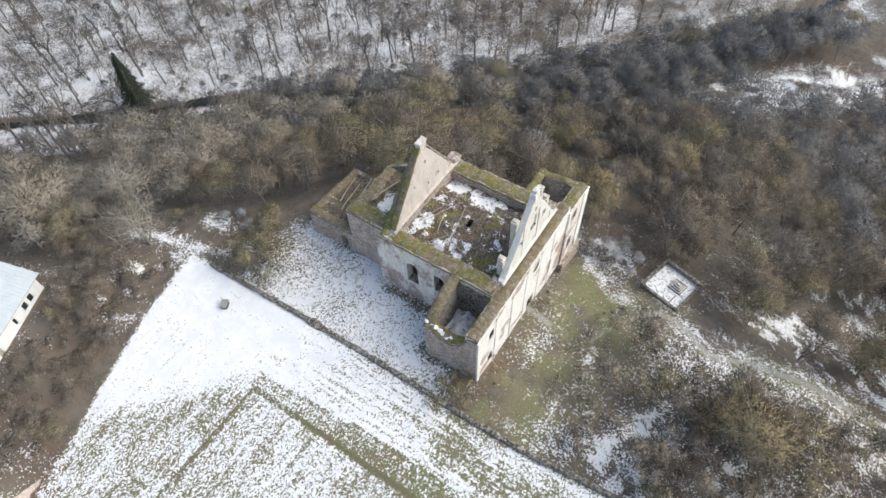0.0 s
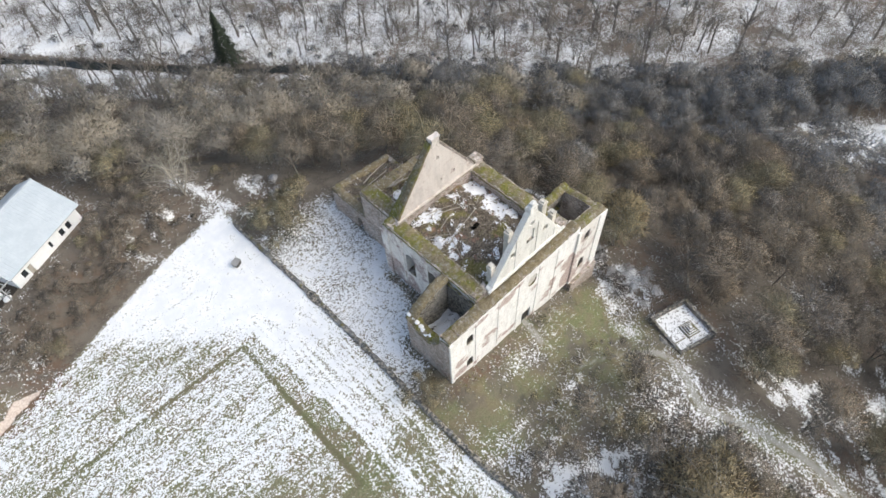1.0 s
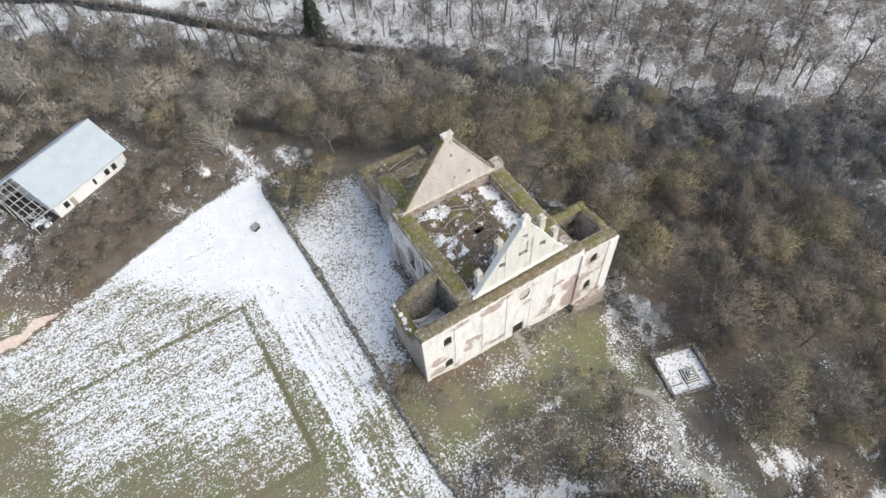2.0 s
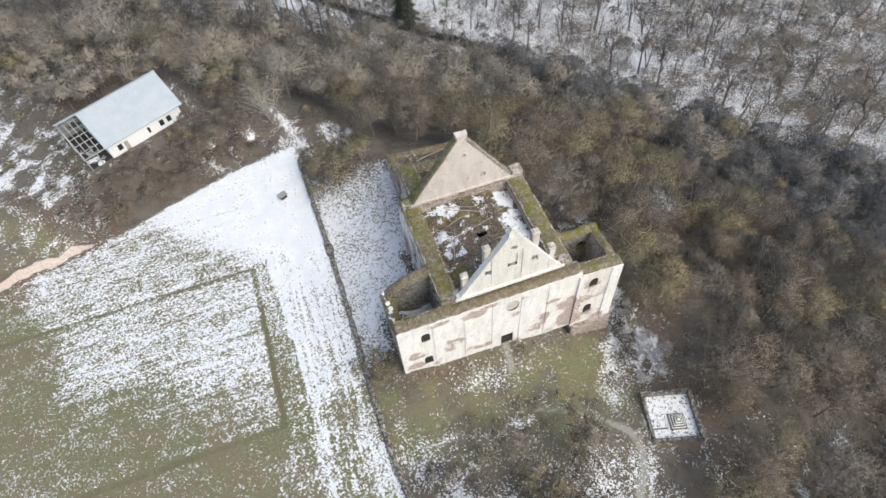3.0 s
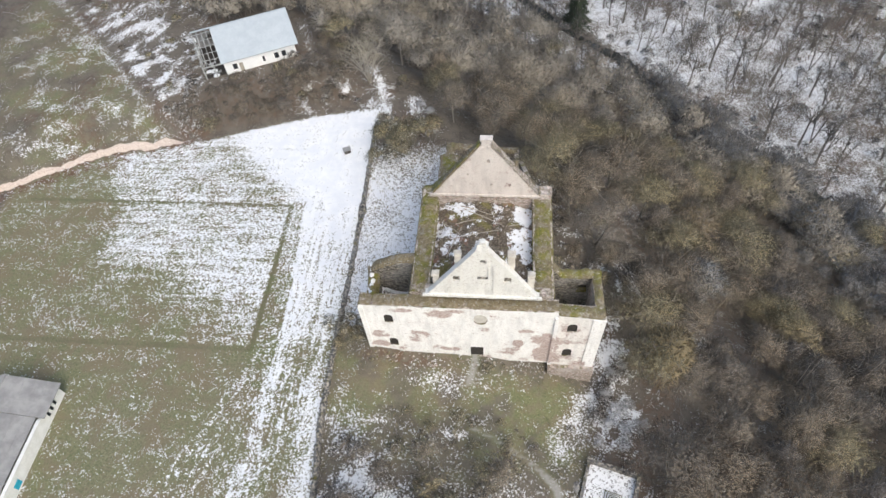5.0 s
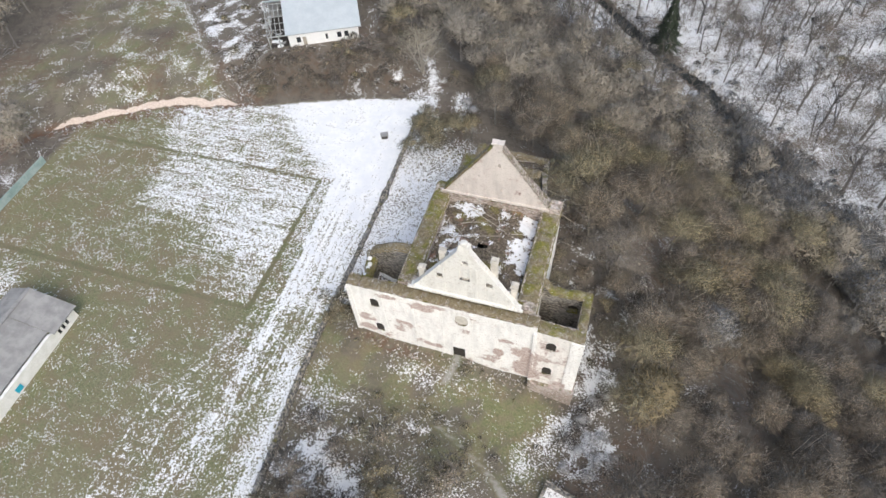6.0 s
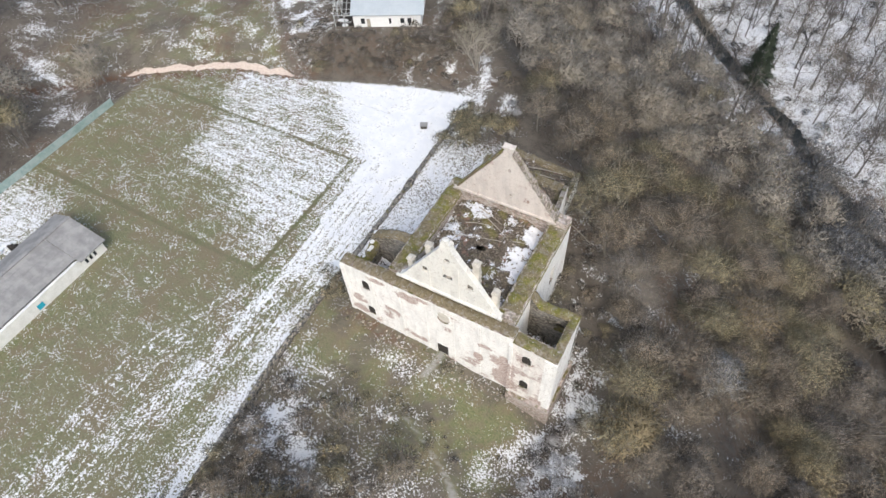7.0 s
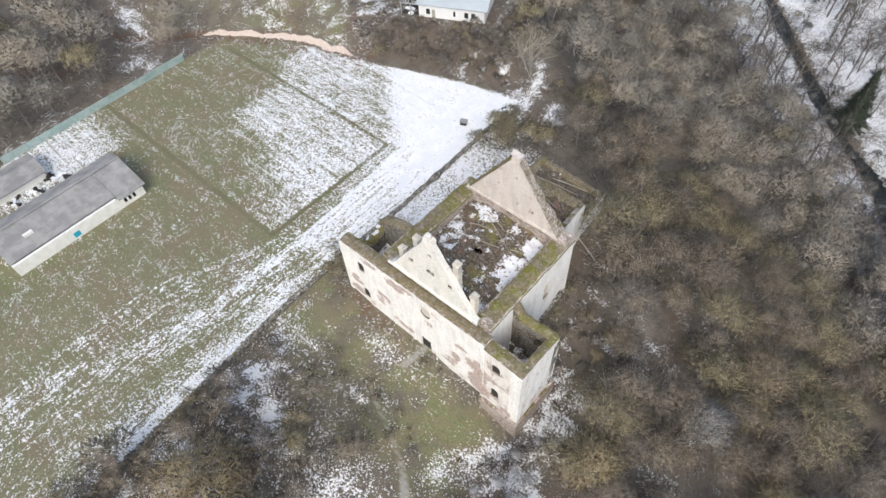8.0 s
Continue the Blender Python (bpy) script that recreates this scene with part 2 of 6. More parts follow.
def sheet_material():
    n = Nodes("slate_sheets", 0.8)
    info = n.t.nodes.new("ShaderNodeObjectInfo")
    a = n.ramp(n.noise(0.5, 5), 0.36, 0.64)
    c = n.mix(a, (0.25, 0.245, 0.24), (0.35, 0.34, 0.33))
    n.bump(n.noise(4, 3), 0.3, 0.03)
    return n.done(n.mix(1.0, c, n.ramp(info.outputs["Random"], 0, 1, 0.97, 1.02), "MULTIPLY"))


M_GROUND = ground_material()
M_FRONT = plaster_material("facade_plaster", 0.60, (0.93, 0.91, 0.875), ((7.7, 4.5, 1.7, 2.0), (2.4, 4.9, 1.9, 1.0), (10.8, 11.0, 1.9, 1.1), (24.8, 4.6, 1.7, 3.6), (2.2, 2.0, 1.5, 1.0), (25.2, 0.6, 1.8, 2.0), (16.9, 7.3, 0.9, 0.9), (6.0, 11.6, 1.6, 0.6), (20.6, 1.2, 2.0, 1.2), (22.6, 7.4, 1.2, 0.5), (21.6, 3.6, 0.8, 1.6), (12.2, 1.2, 1.6, 0.7), (13.0, 11.9, 1.2, 0.4)))
M_BAY = plaster_material("bay_plaster", 0.505, (0.88, 0.84, 0.79))
M_CHANCEL = plaster_material("chancel_plaster", 0.62, (0.92, 0.90, 0.86))
M_GABLE = plaster_material("gable_plaster", 0.64, (0.80, 0.78, 0.73))
M_REAR = plaster_material("rear_gable_plaster", 0.535, (0.70, 0.635, 0.585))
M_SIDE = plaster_material("side_plaster", 0.495, (0.93, 0.885, 0.82))
M_RUBBLE = rubble_material("rubble_stone", (0.24, 0.175, 0.15), (0.74, 0.65, 0.58), 0.4)
M_PINK = rubble_material("pink_rubble", (0.38, 0.275, 0.235), (0.72, 0.62, 0.56), 0.3)
M_ASHLAR = rubble_material("pale_pink_rubble", (0.46, 0.34, 0.285), (0.90, 0.77, 0.68), 0.3)
M_MOSS = moss_material(lo=0.40)
M_DRY = moss_material("dry_turf", 0.60)
# dark rubble; shade inside the broken towers is also put into its tones
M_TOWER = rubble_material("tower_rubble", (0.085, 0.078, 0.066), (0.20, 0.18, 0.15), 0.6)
M_DEBRIS = debris_material()
# near-black: dark scrap, and shade painted into openings and the open bay
M_DARK = two_tone("dark_scrap_and_shade", (0.03, 0.027, 0.024), (0.06, 0.052, 0.045), 2)
M_WOODGREY = two_tone("weathered_wood", (0.30, 0.27, 0.23), (0.46, 0.42, 0.36), 2, stretch=(1, 1, 0.3))
M_LIME = two_tone("bare_limestone", (0.50, 0.46, 0.40), (0.68, 0.64, 0.57), 1.5, bump=0.5)
M_ROOF = two_tone("light_sheet_metal", (0.46, 0.505, 0.535), (0.53, 0.57, 0.595), 0.4, 0.42, 0.1, metal=0.25)
M_HOUSE = two_tone("white_block_wall", (0.84, 0.84, 0.84), (0.90, 0.90, 0.90), 1.2)
M_SLATE = two_tone("grey_slate_sheet", (0.24, 0.235, 0.23), (0.34, 0.33, 0.32), 0.5, 0.8, 0.3)
M_SHEET = sheet_material()
M_BARN = two_tone("limewashed_wall", (0.74, 0.73, 0.68), (0.86, 0.85, 0.81), 0.8)
M_GLASS = two_tone("dark_glass", (0.02, 0.022, 0.025), (0.04, 0.045, 0.05), 1, 0.1, 0.0)
M_BLUE = two_tone("blue_paint", (0.03, 0.35, 0.48), (0.05, 0.42, 0.55), 2, 0.5)
M_MESH = two_tone("green_fence_sheet", (0.27, 0.37, 0.345), (0.42, 0.50, 0.48), 0.4, 0.6)
M_STONE = rubble_material("old_wall_stone", (0.085, 0.083, 0.082), (0.165, 0.16, 0.155), 0.08)
def speckled_snow():
    n = Nodes("speckled_snow", 0.8)
    a = n.math("ADD", n.math("MULTIPLY", n.noise(2.2, 3, 0.6), 0.5), n.math("MULTIPLY", n.noise(6, 3, 0.6), 0.5))
    n.bump(a, 0.5, 0.05)
    return n.done(n.mix(n.ramp(a, 0.525, 0.58), (0.82, 0.82, 0.83), (0.11, 0.10, 0.085)))


M_SPECKLED = speckled_snow()
M_TIMBER = two_tone("grey_timber", (0.30, 0.31, 0.31), (0.48, 0.49, 0.48), 2)
M_SNOW = two_tone("snow", (0.78, 0.79, 0.81), (0.86, 0.86, 0.86), 1.5, 0.7, 0.3)
M_WATER = two_tone("river_water", (0.018, 0.020, 0.018), (0.03, 0.032, 0.028), 0.2, 0.12, 0.1)
M_TWIG = twig_material("brown_twigs", ((0.234, 0.194, 0.147), (0.242, 0.208, 0.167), (0.164, 0.140, 0.115), (0.231, 0.208, 0.186), (0.272, 0.225, 0.162), (0.155, 0.134, 0.113), (0.254, 0.204, 0.147), (0.198, 0.173, 0.146)), 0.53)
# cool grey twig copy: distance haze is put into its tones
M_TWIG_GREY_HAZE = twig_material("hazed_grey_twigs", ((0.228, 0.221, 0.214), (0.250, 0.246, 0.242), (0.180, 0.174, 0.169), (0.236, 0.220, 0.198), (0.262, 0.262, 0.264), (0.197, 0.193, 0.190)), 0.53)
# lighter copy of the brown twigs, paled to imitate haze and stronger light
M_TWIG_PALE_HAZE = twig_material("hazed_pale_twigs", ((0.375, 0.330, 0.270), (0.385, 0.350, 0.300), (0.275, 0.250, 0.215), (0.365, 0.340, 0.300), (0.425, 0.370, 0.285), (0.260, 0.235, 0.200), (0.400, 0.345, 0.265), (0.320, 0.290, 0.250)), 0.53)
# darker copy of the brown twigs: weaker light on the slope, as colour
M_TWIG_DIM = twig_material("dimmed_brown_twigs", ((0.180, 0.156, 0.131), (0.184, 0.164, 0.148), (0.124, 0.110, 0.100), (0.175, 0.162, 0.160), (0.206, 0.175, 0.141), (0.119, 0.106, 0.099), (0.193, 0.159, 0.127), (0.150, 0.136, 0.125)), 0.53)
M_TWIG_Y = twig_material("olive_twigs", ((0.303, 0.261, 0.159), (0.272, 0.241, 0.157), (0.314, 0.261, 0.159)), 0.53)
M_GRASS = twig_material("dead_grass", ((0.20, 0.18, 0.10), (0.28, 0.24, 0.15), (0.16, 0.16, 0.07), (0.24, 0.20, 0.13), (0.33, 0.29, 0.20)))
M_FROST = twig_material("snowy_twigs", ((0.62, 0.62, 0.63), (0.50, 0.49, 0.48), (0.70, 0.70, 0.72)), 0.6)
M_TRUNK = two_tone("dark_bark", (0.095, 0.085, 0.076), (0.18, 0.162, 0.145), 4)
M_RUSSET = twig_material("russet_twigs", ((0.310, 0.223, 0.143), (0.290, 0.214, 0.143), (0.330, 0.247, 0.156)), 0.6)
M_YELLOW = twig_material("yellow_twigs", ((0.315, 0.252, 0.148), (0.295, 0.240, 0.150), (0.335, 0.265, 0.155)), 0.6)
M_PALE = twig_material("pale_twigs", ((0.42, 0.37, 0.27), (0.46, 0.41, 0.31), (0.44, 0.40, 0.31)), 0.7)
M_BARK = two_tone("grey_bark", (0.17, 0.155, 0.14), (0.28, 0.26, 0.235), 4)
M_NEEDLE = twig_material("needles", ((0.042, 0.055, 0.038), (0.060, 0.074, 0.050)))

# ---------------------------------------------------------------- mesh tools


def part(name, bm, material, parent=None, label=""):
    """Links a bmesh as one mesh object under a thing or part."""
    me = bpy.data.meshes.new(name)
    bmesh.ops.recalc_face_normals(bm, faces=bm.faces)
    bm.to_mesh(me)
    bm.free()
    for m in material if isinstance(material, tuple) else (material, material):
        me.materials.append(m)
    if me.materials[0].name in ("moss_turf", "dry_turf", "vault_debris"):
        me.shade_smooth()
    ob = new(name, me)
    if parent:
        ob.parent = parent
    if label:
        tagged(ob, label)
    return ob


def group(name, label, category, place=None, group_name="", kind=""):
    ob = new(name)
    if place is not None:
        ob.matrix_basis = place
    return tagged(ob, label, category, group_name, kind)


def box(bm, x0, x1, y0, y1, z0, z1, m=None):
    vs = [bm.verts.new((m @ Vector(p)) if m else p) for p in ((x0, y0, z0), (x1, y0, z0), (x1, y1, z0), (x0, y1, z0), (x0, y0, z1), (x1, y0, z1), (x1, y1, z1), (x0, y1, z1))]
    for f in ((0, 3, 2, 1), (4, 5, 6, 7), (0, 1, 5, 4), (1, 2, 6, 5), (2, 3, 7, 6), (3, 0, 4, 7)):
        bm.faces.new([vs[i] for i in f])
    return vs


def solid(bm, ring_a, ring_b):
    """A closed prism between two rings of points."""
    a = [bm.verts.new(p) for p in ring_a]
    b = [bm.verts.new(p) for p in ring_b]
    n = len(a)
    bm.faces.new(a[::-1])
    bm.faces.new(b)
    for i in range(n):
        bm.faces.new((a[i], a[(i + 1) % n], b[(i + 1) % n], b[i]))


def wobble(x, y, s=1.0, seed=0.0):
    return noise.fractal(Vector((x * s, y * s, seed)), 0.8, 2.0, 4)


def wall(bm, p0, p1, inward, thick, base, top, holes=(), step=0.5, rough=0.04):
    """A wall whose outer face runs from p0 to p1, with openings through it. holes: (u0, u1, z0, z1, rise of the arch);
    base and top are functions of u, the metres from p0."""
    p0, p1, w = Vector(p0), Vector(p1), Vector(inward)
    length = (p1 - p0).length
    d = (p1 - p0) / length
    cuts = {0.0, length}
    n = max(1, round(length / step))
    plain = [length * i / n for i in range(1, n)]
    for h in holes:
        cuts |= {h[0] + (h[1] - h[0]) * i / 8 for i in range(9)}
    cuts |= {u for u in plain if all(not (h[0] - 0.2 < u < h[1] + 0.2) for h in holes)}
    us = sorted(c for c in cuts if 0 <= c <= length)

    def spans(u, mid):
        z, out = base(u), []
        for h in sorted((h for h in holes if h[0] < mid < h[1]), key=lambda h: h[2]):
            k = (2 * (u - h[0]) / (h[1] - h[0]) - 1)
            arch = h[4] * math.sqrt(max(0.0, 1 - k * k))
            sag = (h[5] * math.sqrt(max(0.0, 1 - k * k))) if len(h) > 5 else 0.0
            out.append((z, h[2] - sag))
            z = h[3] - h[4] + arch
        out.append((z, top(u)))
        return out

    def at(u, side, z):
        o = rough * wobble(u * 1.3 + p0.x, z * 1.3 + p0.y, 1.0, side * 7.0)
        p = p0 + d * u + w * (thick * side + o)
        return (p.x, p.y, z)

    last, made, inner = None, [], []
    for i in range(len(us) - 1):
        a, b = us[i], us[i + 1]
        mid = (a + b) / 2
        sa, sb = spans(a, mid), spans(b, mid)
        nxt = len(spans(b + 1e-4, (us[i + 1] + us[i + 2]) / 2)) if i + 2 < len(us) else None
        for (z0, z1), (z2, z3) in zip(sa, sb):
            k = max(1, round(max(z1 - z0, z3 - z2) / 1.5))
            grid = [[[bm.verts.new(at(u, s, lo + (hi - lo) * j / k)) for j in range(k + 1)] for s in (0, 1)] for u, lo, hi in ((a, z0, z1), (b, z2, z3))]
            for s in (0, 1):
                for j in range(k):
                    inner.append(s)
                    made.append(bm.faces.new((grid[0][s][j], grid[1][s][j], grid[1][s][j + 1], grid[0][s][j + 1])))
            for j in (0, k):
                made.append(bm.faces.new((grid[0][0][j], grid[1][0][j], grid[1][1][j], grid[0][1][j])))
                inner.append(1)
            if last is None or last != len(sa) or len(sa) > 1:
                for j in range(k):
                    bm.faces.new((grid[0][0][j], grid[0][1][j], grid[0][1][j + 1], grid[0][0][j + 1]))
            if nxt is None or nxt != len(sa) or len(sa) > 1:
                for j in range(k):
                    bm.faces.new((grid[1][0][j], grid[1][1][j], grid[1][1][j + 1], grid[1][0][j + 1]))
        last = len(sa)
    for f, s in zip(made, inner):
        f.material_index = s
    bmesh.ops.remove_doubles(bm, verts=bm.verts, dist=0.001)


def cap(bm, p0, p1, inward, thick, top, height=0.3, over=0.14, step=0.35, across=6, seed=0.0, droop=0.30):
    """Turf and loose stone on a wall's crown: a lumpy mound from end to end."""
    p0, p1, w = Vector(p0), Vector(p1), Vector(inward)
    length = (p1 - p0).length
    d = (p1 - p0) / length
    n = max(2, round(length / step))
    rows = []
    for i in range(n + 1):
        u = length * i / n
        row = []
        for j in range(across + 1):
            s = j / across
            p = p0 + d * u + w * (-over + (thick + 2 * over) * s + 0.08 * wobble(u, s * 3, 1.1, seed + 3))
            hump = math.sin(math.pi * s) ** 0.6 if 0 < s < 1 else 0.0
            z = top(u) + (-droop - 0.5 * droop * wobble(u, 1 + j, 1.5, seed) if j in (0, across) else 0.03) + hump * height * (0.55 + 0.9 * wobble(u, s * thick, 0.7, seed)) + 0.10 * wobble(u, s * thick, 2.7, seed + 5)
            row.append(bm.verts.new((p.x, p.y, z)))
        rows.append(row)
    for a, b in zip(rows, rows[1:]):
        for j in range(across):
            bm.faces.new((a[j], b[j], b[j + 1], a[j + 1]))
    for row in (rows[0], rows[-1]):
        low = [bm.verts.new((v.co.x, v.co.y, v.co.z - 0.3)) for v in row]
        for j in range(across):
            bm.faces.new((row[j], row[j + 1], low[j + 1], low[j]))


def worn(bm, amp=0.08, seed=0.0, size=0.45):
    """Breaks straight masonry edges: long edges are cut and their points moved about."""
    for _ in range(5):
        long = [e for e in bm.edges if e.calc_length() > size]
        if not long:
            break
        bmesh.ops.subdivide_edges(bm, edges=long, cuts=1, use_grid_fill=True)
    for v in bm.verts:
        v.co += amp * (noise.noise_vector(v.co * 1.9 + Vector((seed, 0, 0))) + 0.5 * noise.noise_vector(v.co * 5.0))
    return bm


def fbm(x, y, scale, octaves=4, seed=0):
    """Fractal value noise on arrays, about 0 to 1."""
    x, y = np.asarray(x, float) / scale, np.asarray(y, float) / scale
    out, amp, total = np.zeros(np.shape(x)), 1.0, 0.0
    for o in range(octaves):
        i, j = np.floor(x), np.floor(y)
        u, v = x - i, y - j
        u, v = u * u * (3 - 2 * u), v * v * (3 - 2 * v)

        def h(a, b):
            q = np.sin(a * 127.1 + b * 311.7 + seed * 74.7 + o * 19.19) * 43758.5453
            return q - np.floor(q)
        out += amp * ((h(i, j) * (1 - u) + h(i + 1, j) * u) * (1 - v) + (h(i, j + 1) * (1 - u) + h(i + 1, j + 1) * u) * v)
        total += amp
        amp *= 0.55
        x, y = x * 2.03 + 5.1, y * 2.03 - 3.7
    return out / total


def smooth(e0, e1, v):
    k = np.clip((v - e0) / (e1 - e0), 0, 1)
    return k * k * (3 - 2 * k)
# ---------------------------------------------------------------- terrain
EDGE = [(-140, 140), (-60, 100), (-28, 78), (-2, 60), (10, 44), (25, 36), (27, 12), (25, 0), (13, -16), (11, -40), (8, -90), (-10, -200)]
RIVER = [(-90, 290), (-50, 255), (-13, 220), (16, 184), (31, 165), (47, 148), (62, 132), (79, 109), (92, 92), (118, 60), (150, 30), (200, -10), (280, -60)]
SNOWY_TRACK = [(-8.3, 61.5), (-6.9, 59.2), (-5.0, 52.5), (-3.8, 50.2), (-2.0, 45.8), (0.4, 43.6), (1.6, 48.5), (1.2, 53.0)]
CLEARING = [(128, -8), (142, -22), (155, -34), (172, -49)]
PATHWAY = [(15.5, -10.7), (19.0, -12.0), (22.2, -13.4), (25.0, -15.2), (27.3, -17.3), (27.6, -19.8), (26.3, -22.6), (24.1, -24.9), (23.3, -26.6), (24.3, -29.4), (26.8, -34.5), (28.2, -39.5), (28.2, -43.5), (26.6, -51), (24, -62), (22, -80)]


def to_line(x, y, line):
    """Distance from a polyline, and on which side (plus: to its left)."""
    best, side = np.full(np.shape(x), 1e9), np.ones(np.shape(x))
    for (x0, y0), (x1, y1) in zip(line, line[1:]):
        dx, dy = x1 - x0, y1 - y0
        t = np.clip(((x - x0) * dx + (y - y0) * dy) / (dx * dx + dy * dy), 0, 1)
        q = np.hypot(x - x0 - t * dx, y - y0 - t * dy)
        s = np.sign(dx * (y - y0) - dy * (x - x0))
        near = q < best
        best, side = np.where(near, q, best), np.where(near, s, side)
    return best, side


def wall_line(y):
    """The x at which the old boundary wall runs."""
    return np.interp(y, [-63, -43, -32, -19, -12, 0, 30, 47], [-1.6, -2.4, -3.25, -3.9, -4.6, -5.0, -5.0, -5.5])


def upper_edge(x):
    """The y at which the field ends under the scarp."""
    return np.interp(x, [-90, -75, -67, -57, -41, -29, -17, -7, 0], [12, 25.3, 31, 36.6, 40.3, 45, 49, 51, 54])


def waves(x, y):
    return 0.5 * np.sin(x * 0.11 + 1.3) * np.cos(y * 0.13) + 0.35 * np.sin(x * 0.31 + y * 0.23) + 0.25 * np.sin(y * 0.47 - x * 0.19 + 2)


def terrain(x, y):
    x, y = np.asarray(x, float), np.asarray(y, float)
    q, side = to_line(x, y, EDGE)
    d = np.where(side > 0, q, -q)                                # beyond the brink
    k = 0.45 + 0.55 * smooth(-5, 40, y)
    e = np.maximum(d, 0) * k
    drop = 52.5 * (1 - np.exp(-(e / 45) ** 1.4))
    z = 0.9 - 0.9 * smooth(-14, 0, d) * smooth(60, 40, y) - drop
    up = smooth(0, 13, y - upper_edge(x)) * smooth(-2, -16, x) * smooth(25, -12, d)
    z = z + 4.0 * up
    bank = smooth(-42, -47, x) * smooth(0.4, 1.6, y - upper_edge(x)) * (1 - up)
    z = z + 1.1 * bank
    # the yard round the church falls towards its south corner
    z = z - 3.6 * smooth(16, 33, x) * smooth(30, 4, y) * smooth(-26, -4, y)
    z = z - 1.35 * smooth(0, 7, x) * smooth(40, 26, x) * smooth(4, -0.5, y) * smooth(-24, -6, y)
    # the wall holds the field up on its outer side
    beyond = x - wall_line(y)
    z = z - 0.65 * smooth(-0.1, 0.7, beyond) * smooth(9, 3, beyond) * smooth(-6, -14, y)
    rough = smooth(-4, 12, d)
    z = z + rough * 0.9 * waves(x, y) * smooth(-51, -46, z)
    r, _ = to_line(x, y, RIVER)
    bed = smooth(26, 9, r) * smooth(-36, -42, z)
    z = z * (1 - bed) - 51.4 * bed
    r2, _ = to_line(x + 1.3 * np.sin(0.21 * y), y + 1.1 * np.sin(0.27 * x + 1), RIVER)
    z = np.where(z < -40, z - 2.4 * smooth(2.7, 1.2, r2), z)
    # far beyond the river the other side rises again
    far = smooth(40, 400, np.where(d > 120, d - 120, 0))
    return z + 25 * far


def height(x, y):
    return float(terrain(x, y))


def line_of(a, b, step):
    return list(np.arange(a, b, step))


def build_ground():
    xs = [-3000, -1500, -800, -450, -300] + line_of(-220, -84, 3.0) + line_of(-84, 48, 0.7) + line_of(48, 150, 1.8) + line_of(150, 330, 4.0) + [450, 800, 1500, 3000]
    ys = [-3000, -1500, -800, -450, -300] + line_of(-200, -62, 3.0) + line_of(-62, 66, 0.7) + line_of(66, 250, 1.8) + line_of(250, 380, 4.0) + [450, 800, 1500, 3000]
    X, Y = np.meshgrid(np.array(xs), np.array(ys))
    Z = terrain(X, Y)
    nx, ny = len(xs), len(ys)
    me = bpy.data.meshes.new("ground")
    me.vertices.add(nx * ny)
    me.vertices.foreach_set("co", np.stack([X, Y, Z], -1).astype(np.float32).ravel())
    i, j = np.meshgrid(np.arange(nx - 1), np.arange(ny - 1))
    a = (j * nx + i).ravel()
    quads = np.stack([a, a + 1, a + nx + 1, a + nx], -1)
    me.loops.add(quads.size)
    me.polygons.add(len(quads))
    me.loops.foreach_set("vertex_index", quads.ravel())
    me.polygons.foreach_set("loop_start", np.arange(0, quads.size, 4))
    me.update(calc_edges=True)
    me.shade_smooth()
    q, side = to_line(X, Y, EDGE)
    d = np.where(side > 0, q, -q)
    ue = upper_edge(X)
    wob = 3.0 * (fbm(X, Y, 6.0, 4, 1) - 0.5)
    W = X + 1.5 * wob
    xw = wall_line(Y)
    field = smooth(0.1, -0.3, X - xw) * smooth(0.5, -0.5, Y - ue) * smooth(-71.5, -70, X)
    # cover of snow on the field
    soft = fbm(X, Y, 9.0, 4, 31) - 0.5
    drift = smooth(-51, -45, X + 6 * soft) * smooth(9, 15, Y + 8 * soft + 0.20 * (X + 40))
    right = smooth(-40, -20, X + 8 * soft + 0.75 * np.minimum(Y - 6, 6))
    inner = 0.24 + 0.10 * soft + 0.25 * drift + 0.20 * right * (1 - 0.8 * drift) - 0.05 * smooth(-50, -60, X)
    solid = smooth(-4.0, 3.0, (Y - 45) * 0.73 + (X + 34) * 0.69 + 5 * soft)
    upper = 0.22 + 0.31 * smooth(-55, -48, X + 0.5 * (Y - 30) + 7 * soft) + 0.31 * solid - 0.10 * np.exp(-(((Y - 45) * 0.73 + (X + 34) * 0.69 + 4) / 2.5) ** 2) * smooth(-36, -28, X)
    left = np.interp(Y, [-62, -46, -37, -25, -18, -10, -4, 3, 26], [-30, -25, -21.5, -16, -14.2, -14.4, -14.0, -13.4, -15.0])
    across = (X - left) / (xw - 0.3 - left)
    track = 0.34 * np.exp(-((across - 0.10) / 0.14) ** 2) + 0.42 * np.exp(-((across - 0.80) / 0.20) ** 2)
    lane = np.where(across > 0, 0.24 + track * smooth(8, -4, Y) * (0.80 - 0.45 * smooth(-14, -28, Y)) + 0.36 * smooth(-5, 6, Y) + 0.14 * smooth(10, 22, Y) + 0.2 * soft, 0.26 + 0.20 * smooth(6, 22, Y) + 0.3 * soft)
    lane = lane - 0.22 * np.exp(-((X + 6.5) / 2.6) ** 2 - ((Y + 1.5) / 4.0) ** 2)
    lane = np.maximum(lane, (0.30 + 0.34 * np.exp(-((X - xw + 1.5) / 1.3) ** 2)) * smooth(-4, -10, Y) * smooth(-4.5, -3.0, X - xw) + 0.25 * soft)
    lower = 0.19 + 0.10 * soft + 0.38 * smooth(-55, -59, X) * smooth(-34, -24, Y) * smooth(-2, -9, Y)
    lower = np.where(X > left, lane, lower + 0.10 * smooth(-30, -16, X) * smooth(-12, -30, Y))
